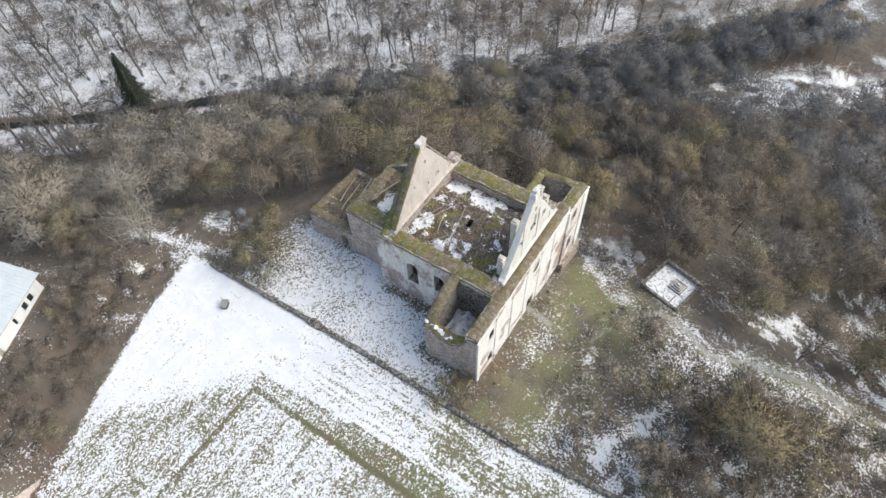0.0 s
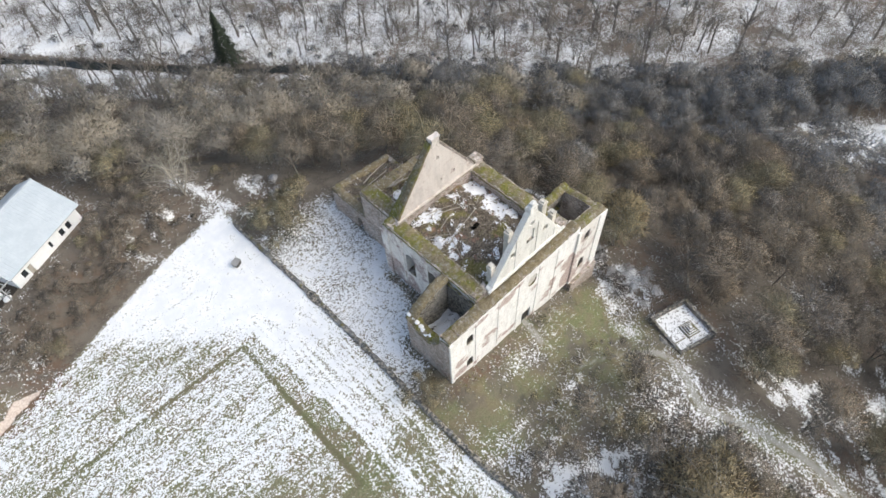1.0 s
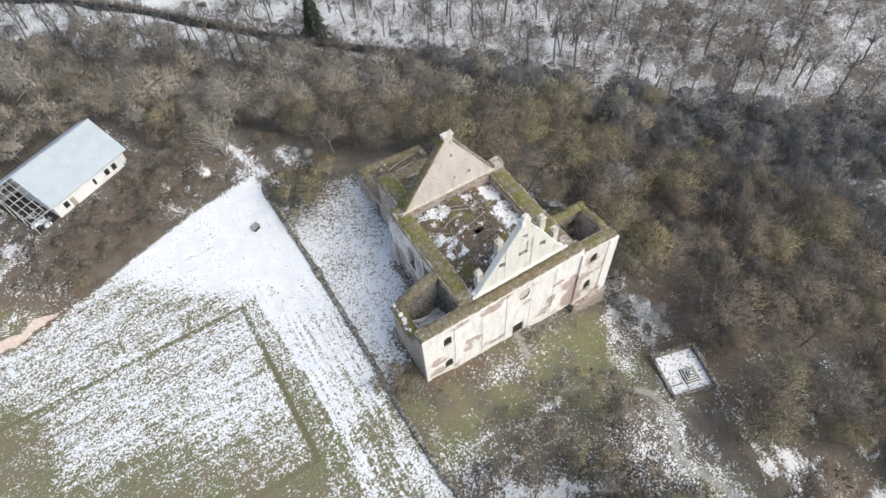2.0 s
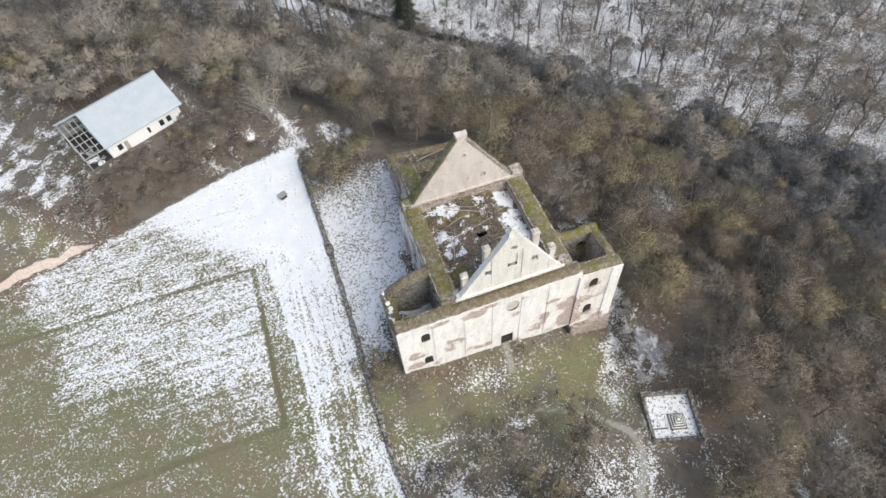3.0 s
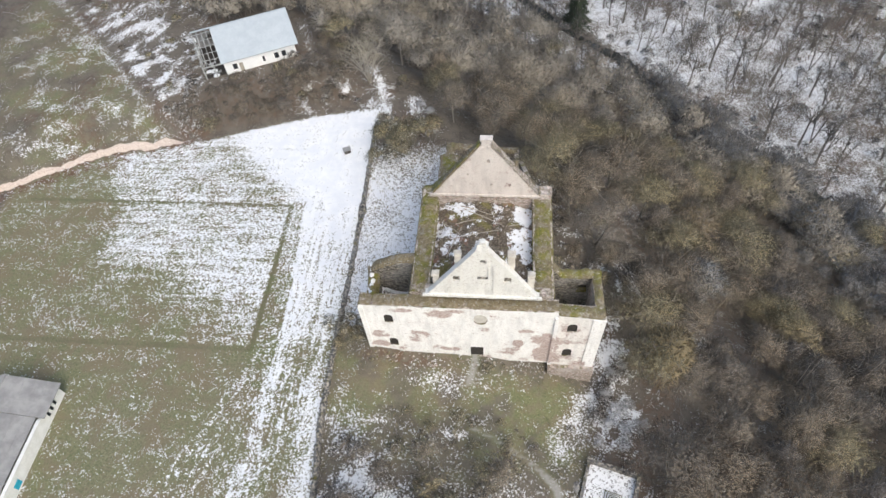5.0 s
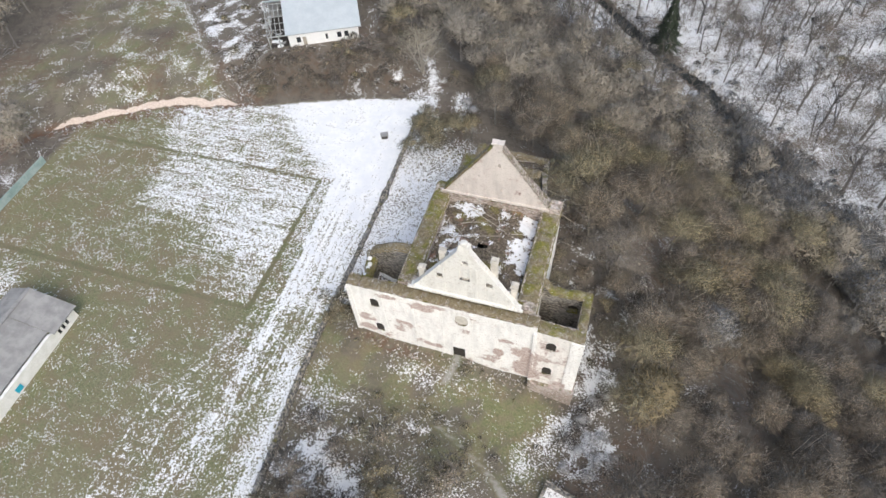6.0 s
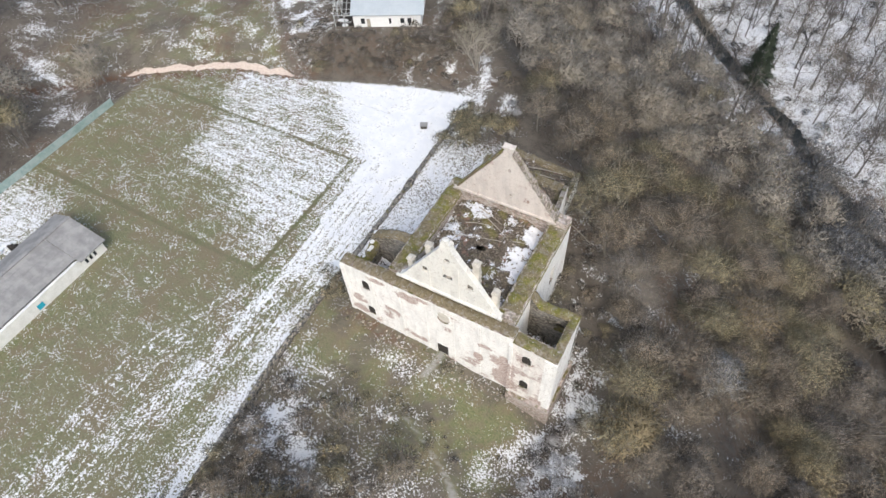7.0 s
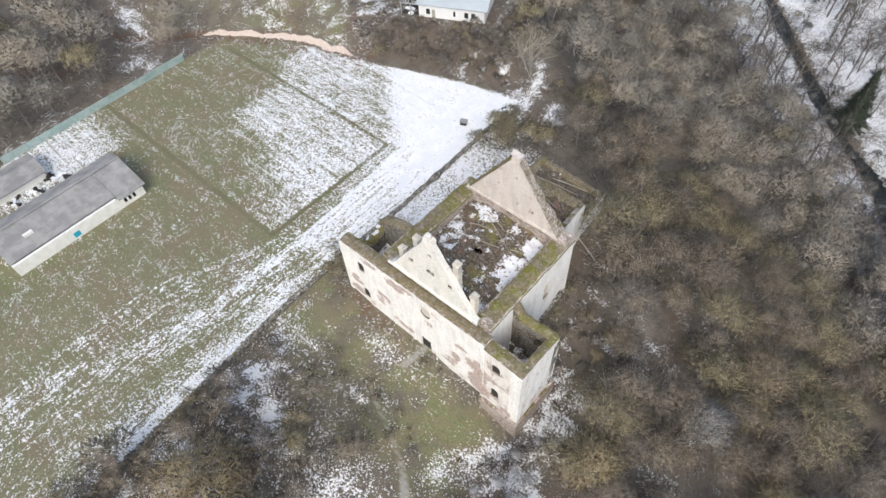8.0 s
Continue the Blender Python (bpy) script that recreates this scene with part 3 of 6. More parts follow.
    s = np.where(Y > 26, upper, np.where(Y > -1.5, inner, lower))
    s = np.where((X > -17.5) & (Y <= 27), lane, s)
    wheel = np.full(X.shape, 9.0)
    for ys_, xs_ in (([-60, -42, -32, -22, -14.8, -5.7, 2, 14, 26], [-21, -22, -22.7, -22.1, -20, -15.6, -12.5, -12.1, -12.7]), ([-60, -45, -32, -22, -14, 0, 12, 26], [-17.5, -17, -15.5, -13.6, -11.8, -9.2, -8.8, -9.2])):
        for off in (-2.1, -0.85, 0.85, 2.4):
            q2 = X - np.interp(Y, ys_, xs_) - off
            wheel = np.where(np.abs(q2) < np.abs(wheel), q2, wheel)
    wheel = np.where(field > 0.5, wheel, 9.0)
    f1 = to_line(X, Y, [(-76, -1.5), (-17.5, -1.5), (-17.5, 26), (-66, 26)])[0]
    furrow = np.where(field > 0.3, f1, 9.0)
    strip = np.exp(-(f1 / 0.6) ** 2) * field
    green = 0.60 + 0.25 * wob + 0.35 * smooth(-18.5, -17, X) * smooth(-12.8, -14.4, X) * smooth(22, 8, Y) * smooth(-16, -8, Y) + 0.25 * smooth(-56, -48, X) * smooth(-34, -42, X) * smooth(-4, -12, Y)
    snow = field * s
    litter = np.zeros_like(X)
    # the yard beside the nave, and the grass before the front
    court = smooth(-5.2, -4.8, X) * smooth(12, 8, X) * smooth(1, 5, Y) * smooth(44, 36, Y)
    snow = snow + court * (0.67 + 0.16 * wob - 0.45 * np.exp(-((X - 6.4) / 0.9) ** 2) * smooth(8, 10, Y) * smooth(22, 19, Y) - 0.40 * smooth(-1.6, 0.2, X) * smooth(10.5, 8.8, Y))
    front = smooth(-0.2, 0.2, X - xw) * smooth(34, 30, X) * smooth(3, 0, Y) * smooth(-22, -12, Y + 0.15 * (X - 10))
    snow = snow + front * (0.17 + 0.08 * wob + 0.28 * np.exp(-(((X - 11) / 5) ** 2 + ((Y + 4) / 2.5) ** 2)) + 0.25 * np.exp(-(((X + 2) / 4) ** 2 + ((Y + 12) / 4) ** 2)))
    green = green + front * (0.3 + 0.35 * np.exp(-(((X - 25) / 6) ** 2 + ((Y + 7) / 5) ** 2)))
    pq, _ = to_line(X, Y, [(36, 6), (34, -1), (30, -7), (28, -12), (28.5, -17), (27, -24), (28, -31), (31, -41), (33, -55)])
    band = np.exp(-((pq + wob) / (1.5 + 1.3 * smooth(-17, -11, Y))) ** 2)
    snow = np.maximum(snow, band * (0.18 + 0.25 * wob + 0.28 * smooth(-17, -11, Y) - 0.14 * smooth(-5, -1, Y)))
    frosty = np.exp(-((X - 36.8) / 2.6) ** 2 - ((Y + 5.2) / 5.0) ** 2)
    snow = np.maximum(snow, frosty * (0.18 + 0.42 * smooth(0.44, 0.60, fbm(X, Y, 1.8, 4, 27))))
    # woods and brush
    outside = 1 - np.clip(field + court + front, 0, 1)
    litter = outside + front * np.clip(0.10 + 0.9 * smooth(0.46, 0.60, fbm(X, Y, 3.0, 5, 13)) + 0.5 * wob - 0.7 * np.exp(-((X - 25) / 5) ** 2 - ((Y + 6) / 4) ** 2) + 0.5 * smooth(-2.6, -1.0, Y + 0.5 * wob), 0, 0.8)
    litter = litter + 0.7 * court
    bushy = outside * smooth(-46, -40, Z)
    beside = (X + 50) * 0.725 + (Y - 47) * 0.69
    snow = snow + bushy * (0.10 + 0.10 * wob + 0.20 * smooth(-4, -14, Y) * smooth(34, 24, X) * smooth(-6, 0, X))
    snow = snow + outside * (0.06 + 0.50 * smooth(0.44, 0.62, 0.5 * fbm(X - 0.4 * Y, Y, 3.4, 5, 16) + 0.5 * fbm(X, Y, 1.5, 4, 24))) * smooth(0.5, 3, beside) * smooth(25, 16, beside) * smooth(-88, -78, X) * smooth(-36, -44, X) * smooth(1, 7, Y - ue)
    snow = snow + 0.65 * outside * smooth(0.48, 0.60, fbm(X, Y, 2.6, 5, 17)) * np.exp(-((Y - ue - 4) / 3.4) ** 2) * smooth(-24, -18, X) * smooth(0, -5, X)
    lane2, _ = to_line(X, Y, SNOWY_TRACK)
    snow = np.maximum(snow, outside * (0.26 + 0.42 * smooth(0.38, 0.54, 0.5 * fbm(X, Y, 3.0, 5, 15) + 0.5 * fbm(X, Y, 1.4, 4, 26))) * np.exp(-((lane2 + 1.0 * wob) / 1.8) ** 2))
    patch2 = smooth(0.50, 0.64, 0.45 * fbm(X, Y, 5.0, 5, 2) + 0.55 * fbm(X, Y, 1.6, 4, 23))
    snow = snow + bushy * patch2 * (0.42 * smooth(28, 33, X) * smooth(75, 55, X) * smooth(-24, -31, Y) + (0.03 + 0.36 * smooth(14, 8, X)) * smooth(-5, -2, X) * smooth(28, 24, X) * smooth(-7, -12, Y) + 0.25 * smooth(26, 30, X) * smooth(48, 40, X) * smooth(-14, -6, Y) * smooth(32, 20, Y) + 0.16 * smooth(48, 40, Y))
    snow = snow + bushy * 0.5 * smooth(0.46, 0.58, fbm(X + 0.5 * Y, Y, 2.4, 5, 22)) * np.exp(-((X + 2.5 - 0.08 * (Y + 14)) / 2.6) ** 2) * smooth(-12, -15, Y) * smooth(-52, -45, Y)
    streak, _ = to_line(X, Y, [(-25.6, 74.5), (-23, 68.5), (-21.2, 63.5)])
    snow = np.maximum(snow, 0.68 * np.exp(-((streak + 0.6 * wob) / 0.9) ** 2) * (0.6 + 0.7 * fbm(X, Y, 1.4, 4, 38)))
    for cx, cy, rx, ry, c in ((13.3, -11.8, 2.6, 1.1, 0.62), (3.0, -10.7, 2.4, 0.6, 0.62), (0.0, -14.5, 1.1, 2.8, 0.55), (17.4, -4.5, 1.3, 0.8, 0.5), (7.2, -13.8, 1.6, 1.0, 0.45), (-2.8, -7.0, 1.2, 3.0, 0.35), (51, -12.4, 1.6, 2.2, 0.62), (35.2, 5.5, 1.0, 6.0, 0.46), (2.6, -21.0, 1.6, 3.0, 0.5)):
        snow = np.maximum(snow, c * np.exp(-((X - cx) / rx) ** 2 - ((Y - cy) / ry) ** 2) * (0.6 + 0.8 * fbm(X, Y, 1.4, 4, 37)))
    glade, _ = to_line(X, Y, [(38.5, -36.0), (41.5, -41.0), (45.5, -47.5), (50, -56)])
    snow = np.maximum(snow, outside * (0.25 + 0.55 * smooth(0.40, 0.56, 0.5 * fbm(X, Y, 3.6, 5, 29) + 0.5 * fbm(X, Y, 1.5, 4, 30))) * np.exp(-((glade + 1.5 * wob) / 4.0) ** 2))
    cq, _ = to_line(X, Y, CLEARING)
    snow = np.maximum(snow, outside * (0.30 + 0.35 * wob + 0.5 * smooth(0.45, 0.60, fbm(X + 0.6 * Y, Y, 4.0, 5, 9))) * np.exp(-((cq + 2 * wob) / 13) ** 4))
    # grass west of the diagonal track, and a snowy ride through the far wood
    meadow = outside * smooth(-1.5, 1.5, -(X + 50) * 0.725 - (Y - 47) * 0.69) * smooth(0.5, 3, Y - ue) * smooth(-95, -85, X)
    litter = litter * (1 - meadow * np.clip(0.55 + 0.7 * wob, 0.1, 1))
    green = green + 0.15 * meadow
    snow = snow * (1 - 0.2 * meadow) + meadow * (0.04 + 0.20 * smooth(0.52, 0.64, fbm(X + Y, Y - X, 3.0, 5, 19)))
    tr, _ = to_line(X, Y, [(-90, 88), (-65, 62.5), (-50, 46.8)])
    snow = np.maximum(snow, 0.45 * np.exp(-(tr / 0.8) ** 2) * outside)
    wq, _ = to_line(X, Y, [(-72, 10), (-80, 12), (-88, 15), (-100, 22), (-112, 34)])
    snow = np.maximum(snow, outside * (0.12 + 0.46 * smooth(0.42, 0.60, 0.5 * fbm(X, Y, 3.4, 5, 18) + 0.5 * fbm(X, Y, 1.5, 4, 25))) * np.exp(-((wq + 2 * wob) / 4.0) ** 2))
    valley = smooth(-46, -50, Z)
    r, _ = to_line(X, Y, RIVER)
    snow = np.maximum(snow, valley * (0.56 - 0.24 * smooth(85, 165, X) - 0.09 * smooth(30, 60, X) * smooth(120, 90, X) + 0.22 * wob + 0.5 * (fbm(X, Y, 14.0, 4, 33) - 0.5)) * smooth(1.6, 3.4, r))
    trail = np.minimum(to_line(X, Y, PATHWAY)[0] + 0.32 * smooth(26.5, 23, X) * smooth(-24, -20, Y), to_line(X, Y, [(15.7, 0.2), (15.4, -2.2), (14.9, -4.2)])[0] + 0.1)
    russet = np.exp(-((X - 5) / 6.5) ** 2 - ((Y + 1.2) / 1.3) ** 2) + 0.35 * smooth(0.5, 3, Y - ue) * smooth(16, 8, Y - ue) * smooth(-48, -40, X) * smooth(-5, -12, X)
    russet = russet + 0.5 * outside * smooth(0.50, 0.62, fbm(X, Y, 9.0, 4, 12)) + 1.3 * smooth(-36, -41, X) * smooth(-3.4, -1.6, Y - ue + 1.2 * wob) * smooth(1.4, 0.6, Y - ue)
    soil = smooth(-40, -45, X) * np.exp(-((Y - ue - 0.9 + 1.6 * (fbm(X, Y, 3.0, 3, 5) - 0.5)) / (0.2 + 0.6 * fbm(X, Y, 4.0, 3, 6))) ** 2) * smooth(-78, -72, X)
    snow = snow * (1 - np.clip(soil, 0, 1) * 0.7)
    down = smooth(-17, -21, Y)
    snow = np.maximum(snow, 0.62 * down * np.exp(-((trail - 1.3) / 0.75) ** 2) * (0.35 + 0.9 * fbm(X, Y, 2.2, 4, 39)))
    litter = litter * smooth(0.3, 1.3 + 2.6 * smooth(-27, -32, Y), trail)
    green = green + 0.3 * smooth(-27, -32, Y) * smooth(4.5, 2, trail)
    plough = field * smooth(-16.5, -18.5, X)
    ruts = field * smooth(-1.5, 0.5, X - left)
    for key, v in (("furrow", furrow), ("wheel", wheel), ("trail", trail), ("plough", plough), ("ruts", ruts)):
        at = me.attributes.new(key, "FLOAT", "POINT")
        at.data.foreach_set("value", np.clip(v, -9, 9).astype(np.float32).ravel())
    for key, v in (("snow", np.clip(snow, 0, 1)), ("green", np.clip(green, 0, 1)), ("soil", np.clip(soil, 0, 1)), ("litter", np.clip(litter, 0, 1)), ("russet", np.clip(russet, 0, 1))):
        at = me.attributes.new(key, "FLOAT", "POINT")
        at.data.foreach_set("value", v.astype(np.float32).ravel())
    me.materials.append(M_GROUND)
    return tagged(new("ground", me), "plateau and valley of grass, litter and thin thawing snow", "ground", kind="structure")


build_ground()


def ribbon(name, line, half, z, mat, label, category):
    pts = [Vector(p) for p in line]
    bm = bmesh.new()
    rows = []
    for i, p in enumerate(pts):
        t = (pts[min(i + 1, len(pts) - 1)] - pts[max(i - 1, 0)]).normalized()
        n = Vector((-t.y, t.x))
        rows.append([bm.verts.new((*(p + n * half), z)), bm.verts.new((*(p - n * half), z))])
    for a, b in zip(rows, rows[1:]):
        bm.faces.new((a[0], b[0], b[1], a[1]))
    return tagged(part(name, bm, mat), label, category, kind="structure")


ribbon("river", RIVER, 7.0, -52.7, M_WATER, "narrow dark river between snowy banks", "river")

# ---------------------------------------------------------------- ruined church
church = group("ruined_church", "roofless ruined stone church with pale flaking front and mossy wall tops", "church ruin")


def flat(z, amp=0.12, seed=0.0):
    return lambda u: z + amp * wobble(u, seed, 0.9, seed)


FACE_TOP = lambda u: 12.62 + 0.16 * wobble(u, 0, 0.8, 1.0) + 0.10 * wobble(u, 3, 2.6, 1.0)
bm = bmesh.new()
wall(bm, (0.35, 0), (26.45, 0), (0, 1), 1.9, lambda u: -1.8, FACE_TOP,
     [(3.0, 4.25, 8.25, 10.3, 0.5), (3.0, 4.25, 1.6, 3.65, 0.55), (14.6, 16.45, -0.8, 2.05, 0.0), (15.15, 17.0, 9.6, 11.2, 0.95, 0.95)])
front = part("front_wall", bm, (M_FRONT, M_RUBBLE), church, "pale cream plaster flaking off brick")
RT = lambda u: 12.15 - 0.09 * u + 0.12 * wobble(u, 4, 0.8, 2.0)
bm = bmesh.new()
wall(bm, (26.45, -0.18), (32.45, -0.18), (0, 1), 1.9, lambda u: -6.5, RT, [(1.4, 2.7, 8.0, 10.1, 0.55), (1.4, 2.7, 0.95, 3.1, 0.6)])
bay = part("front_bay", bm, (M_BAY, M_RUBBLE), church, "corner bay with two small arched openings")
bm = bmesh.new()
box(bm, 26.2, 32.75, -0.75, 1.2, -7.0, -1.9)
plinth = part("plinth", bm, M_PINK, bay, "bare stone plinth under the corner")
# flat pilasters that divide the front
for x in (5.15, 9.55, 13.6, 17.8, 21.8):
    bm = bmesh.new()
    box(bm, x - 0.16, x + 0.16, -0.10, 0.1, -1.5, 12.2)
    part("pilaster", bm, M_FRONT, front)
for x0, x1, y, p, zb in ((0.25, 0.9, -0.14, front, -1.5), (26.1, 26.6, -0.3, bay, -2), (30.9, 32.55, -0.32, bay, -2)):
    bm = bmesh.new()
    box(bm, x0, x1, y, 0.4, zb, 12.1 if x0 < 20 else 11.5)
    part("corner_pilaster", bm, M_FRONT, p)
# near-black panels just behind the wall face paint in the windows' shade
for x, z, p in ((3.97, 9.3, front), (3.97, 2.65, front), (28.5, 9.05, bay), (28.5, 2.05, bay)):
    bm = bmesh.new()
    box(bm, x - 0.72, x + 0.72, (0.14 if x < 20 else -0.02), 0.42, z - 1.15, z + 1.15)
    part("unlit_window_panel", bm, M_DARK, p, "near-black panel for the unlit window opening")
bm = bmesh.new()
box(bm, 15.3, 17.4, 0.22, 0.5, 8.4, 11.4)
part("blocked_oculus", bm, M_LIME, front, "oval window walled up with stone")
# shade of the doorway, painted as a near-black panel
bm = bmesh.new()
box(bm, 14.7, 17.0, 0.22, 0.45, -0.7, 2.3)
part("unlit_door_panel", bm, M_DARK, front, "near-black panel for the unlit doorway")
bm = bmesh.new()
cap(bm, (0.35, 0), (26.45, 0), (0, 1), 1.9, FACE_TOP, 0.22, -0.03, seed=1.0, droop=0.12)
part("turf_crown", bm, M_DRY, front)
bm = bmesh.new()
cap(bm, (26.45, -0.18), (32.45, -0.18), (0, 1), 1.9, RT, 0.18, -0.03, seed=2.0, droop=0.04)
part("turf_crown", bm, M_MOSS, bay)


def gable(name, x0, x1, y0, thick, z0, z1, apex, holes, mat, shoulder=0.0, label=""):
    """A triangular gable of solid masonry with openings."""
    mid = (x0 + x1) / 2

    def top(u):
        k = abs(x0 + u - mid) / ((x1 - x0) / 2)
        return max(z0 + 0.4 + shoulder, min(z1, z0 + (apex - z0) * (1 - k))) + 0.14 * wobble(u, 1.0, 1.4, apex) + 0.08 * wobble(u, 2.0, 4.0, apex)
    b = bmesh.new()
    wall(b, (x0, y0), (x1, y0), (0, 1), thick, lambda u: z0, top, holes, step=0.4)
    return part(name, b, mat, church, label), top


# front gable on the nave's front wall
bm = bmesh.new()
wall(bm, (7.2, 1.95), (25.6, 1.95), (0, 1), 1.3, lambda u: 8.0, flat(13.3, 0.2, 3.0))
part("nave_front_wall", bm, M_RUBBLE, church)
g1, g1top = gable("front_gable", 9.2, 23.9, 1.5, 0.8, 13.2, 23.9, 24.6,
                  [(3.75, 4.65, 16.9, 18.0, 0.1), (10.1, 11.0, 16.9, 18.0, 0.1), (6.8, 8.1, 17.7, 20.0, 0.3), (7.05, 7.95, 21.2, 21.65, 0.42, 0.42)], M_GABLE, label="white plastered front gable with small openings")
bm = bmesh.new()
box(bm, 8.9, 24.2, 1.2, 1.52, 13.55, 13.85)
box(bm, 8.9, 24.2, 1.3, 1.53, 13.3, 13.55)
part("cornice", worn(bm, 0.05, 1), M_GABLE, g1)
for u in (4.75, 8.9, 12.8):
    bm = bmesh.new()
    box(bm, 9.2 + u - 0.13, 9.2 + u + 0.13, 1.4, 1.6, 13.85, 20.4 if u < 10 else 15.6)
    part("lesene", bm, M_GABLE, g1)
for x0, x1, z0, z1 in ((12.95, 13.85, 16.9, 18.0), (19.3, 20.2, 16.9, 18.0), (16.25, 17.15, 20.75, 21.7)):
    bm = bmesh.new()
    box(bm, x0 - 0.1, x1 + 0.1, 1.74, 2.0, z0 - 0.1, z1 + 0.1)
    part("blocked_window", bm, M_TOWER, g1)
bm = bmesh.new()
box(bm, 15.9, 17.4, 1.72, 1.95, 17.6, 20.3)
part("niche_back", bm, M_GABLE, g1)
# dark strip on the sill: the niche's shading put into its colour
bm = bmesh.new()
box(bm, 16.0, 17.3, 1.44, 1.72, 17.6, 17.76)
part("niche_sill_shade", bm, M_STONE, g1)
for x, top_z in ((10.6, 16.9), (13.6, 21.4), (20.1, 21.6), (22.7, 17.2)):
    bm = bmesh.new()
    box(bm, x - 0.40, x + 0.40, 2.32, 3.1, 12.5, top_z - 0.35)
    box(bm, x - 0.48, x + 0.48, 2.26, 3.18, top_z - 0.35, top_z - 0.15)
    box(bm, x - 0.3, x + 0.25, 2.4, 2.95, top_z - 0.15, top_z + 0.15)
    part("pinnacle_stump", worn(bm, 0.10, x), M_LIME, g1)
bm = bmesh.new()
box(bm, 15.9, 17.3, 1.45, 2.25, 23.3, 24.5)
box(bm, 16.2, 17.0, 1.5, 2.1, 24.5, 25.1)
part("apex_stump", worn(bm, 0.16, 3), M_GABLE, g1)

# nave walls
LT = flat(13.1, 0.25, 6.0)
bm = bmesh.new()
wall(bm, (7.1, 20.6), (7.1, 2.0), (1, 0), 2.4, lambda u: -2.5, LT, [(4.35, 6.35, 5.2, 9.9, 1.0), (9.1, 11.0, 6.4, 10.3, 0.95)])
left_wall = part("nave_wall", bm, (M_SIDE, M_RUBBLE), church, "side wall with patches of grey plaster and two arched windows")
bm = bmesh.new()
cap(bm, (7.1, 20.6), (7.1, 2.0), (1, 0), 2.4, LT, 0.3, 0.14, seed=4.0)
part("turf_crown", bm, M_MOSS, left_wall)
RTOP = flat(13.0, 0.25, 8.0)
bm = bmesh.new()
wall(bm, (25.8, 2.0), (25.8, 20.6), (-1, 0), 2.6, lambda u: -7.0, RTOP, [(12.2, 13.7, 5.0, 8.6, 0.8)])
right_wall = part("nave_wall", bm, (M_CHANCEL, M_RUBBLE), church, "sunlit side wall with pale plaster")
bm = bmesh.new()
cap(bm, (25.8, 2.0), (25.8, 20.6), (-1, 0), 2.6, RTOP, 0.3, 0.14, seed=5.0)
part("turf_crown", bm, M_MOSS, right_wall)
bm = bmesh.new()
box(bm, 25.15, 25.4, 14.0, 15.9, 4.8, 8.8)
part("blocked_window", bm, M_LIME, right_wall, "pale walled-up window")
for y in (16.9, 11.6):
    bm = bmesh.new()
    box(bm, 6.94, 7.2, y - 0.35, y + 0.35, -2.5, 12.6)
    part("pilaster", bm, M_SIDE, left_wall)
bm = bmesh.new()
box(bm, 6.9, 7.2, 8.5, 19.6, -2.5, 0.6)
part("plinth", bm, M_RUBBLE, left_wall)
# unlit depth of the side windows, painted as near-black panels
for y0, y1, z0, z1 in ((14.1, 16.4, 5.1, 10.0), (9.5, 11.7, 6.3, 10.4)):
    bm = bmesh.new()
    box(bm, 8.5, 8.7, y0, y1, z0, z1)
    part("unlit_window_panel", bm, M_DARK, left_wall, "near-black panel for the unlit window opening")
# corner buttress of the nave
bm = bmesh.new()
box(bm, 6.75, 8.2, 19.6, 21.0, -2.5, 12.0)
part("buttress", bm, M_SIDE, left_wall)
# rear gable
bm = bmesh.new()
wall(bm, (7.2, 18.5), (25.7, 18.5), (0, 1), 1.6, lambda u: 6.0, flat(13.2, 0.15, 9.0))
rw = part("chancel_arch_wall", bm, M_PINK, church)
g2, g2top = gable("rear_gable", 8.5, 24.1, 18.75, 0.75, 13.2, 23.7, 24.3, [(8.0, 8.45, 20.2, 20.8, 0.2), (5.2, 5.5, 17.6, 17.9, 0.1), (8.5, 8.85, 15.5, 15.95, 0.1), (11.1, 11.45, 15.5, 15.95, 0.1)], M_REAR, label="rear gable of pinkish weathered plaster")
bm = bmesh.new()
box(bm, 8.3, 24.2, 18.5, 18.78, 13.35, 13.65)
part("cornice", worn(bm, 0.06, 4), M_REAR, g2)
bm = bmesh.new()
box(bm, 15.75, 17.1, 18.65, 19.4, 22.9, 24.35)
box(bm, 15.6, 17.2, 18.55, 19.5, 24.2, 24.6)
part("apex_stump", worn(bm, 0.14, 5), M_REAR, g2)
for side in (-1, 1):
    # mossy back and coping of the slopes
    bm = bmesh.new()
    xa, xb = 16.3 + side * 7.7, 16.3 + side * 0.7
    solid(bm, [(xa, 18.7, 13.4), (xa, 19.75, 13.4), (xb, 19.75, 23.5), (xb, 18.7, 23.5)], [(xa, 18.7, 13.85), (xa, 19.75, 13.75), (xb, 19.75, 23.8), (xb, 18.7, 23.9)])
    part("coping", worn(bm, 0.10, side), M_RUBBLE if side > 0 else M_MOSS, g2)
    bm = bmesh.new()
    solid(bm, [(xa, 19.5, 13.0), (xa + side * 0.3, 20.9, 12.8), (xb, 20.0, 22.0), (xb, 19.5, 23.0)], [(xa, 19.5, 13.6), (xa + side * 0.3, 20.9, 13.0), (xb, 20.1, 22.3), (xb, 19.5, 23.4)])
    part("mossy_back" if side < 0 else "stone_back", worn(bm, 0.16, 8 + side), M_MOSS if side < 0 else M_RUBBLE, g2)
bm = bmesh.new()
box(bm, 24.1, 25.8, 18.6, 20.2, 12.5, 14.1)
box(bm, 24.0, 25.9, 18.5, 20.3, 13.7, 13.9)
part("corner_pier", worn(bm, 0.10, 9), M_PINK, right_wall)

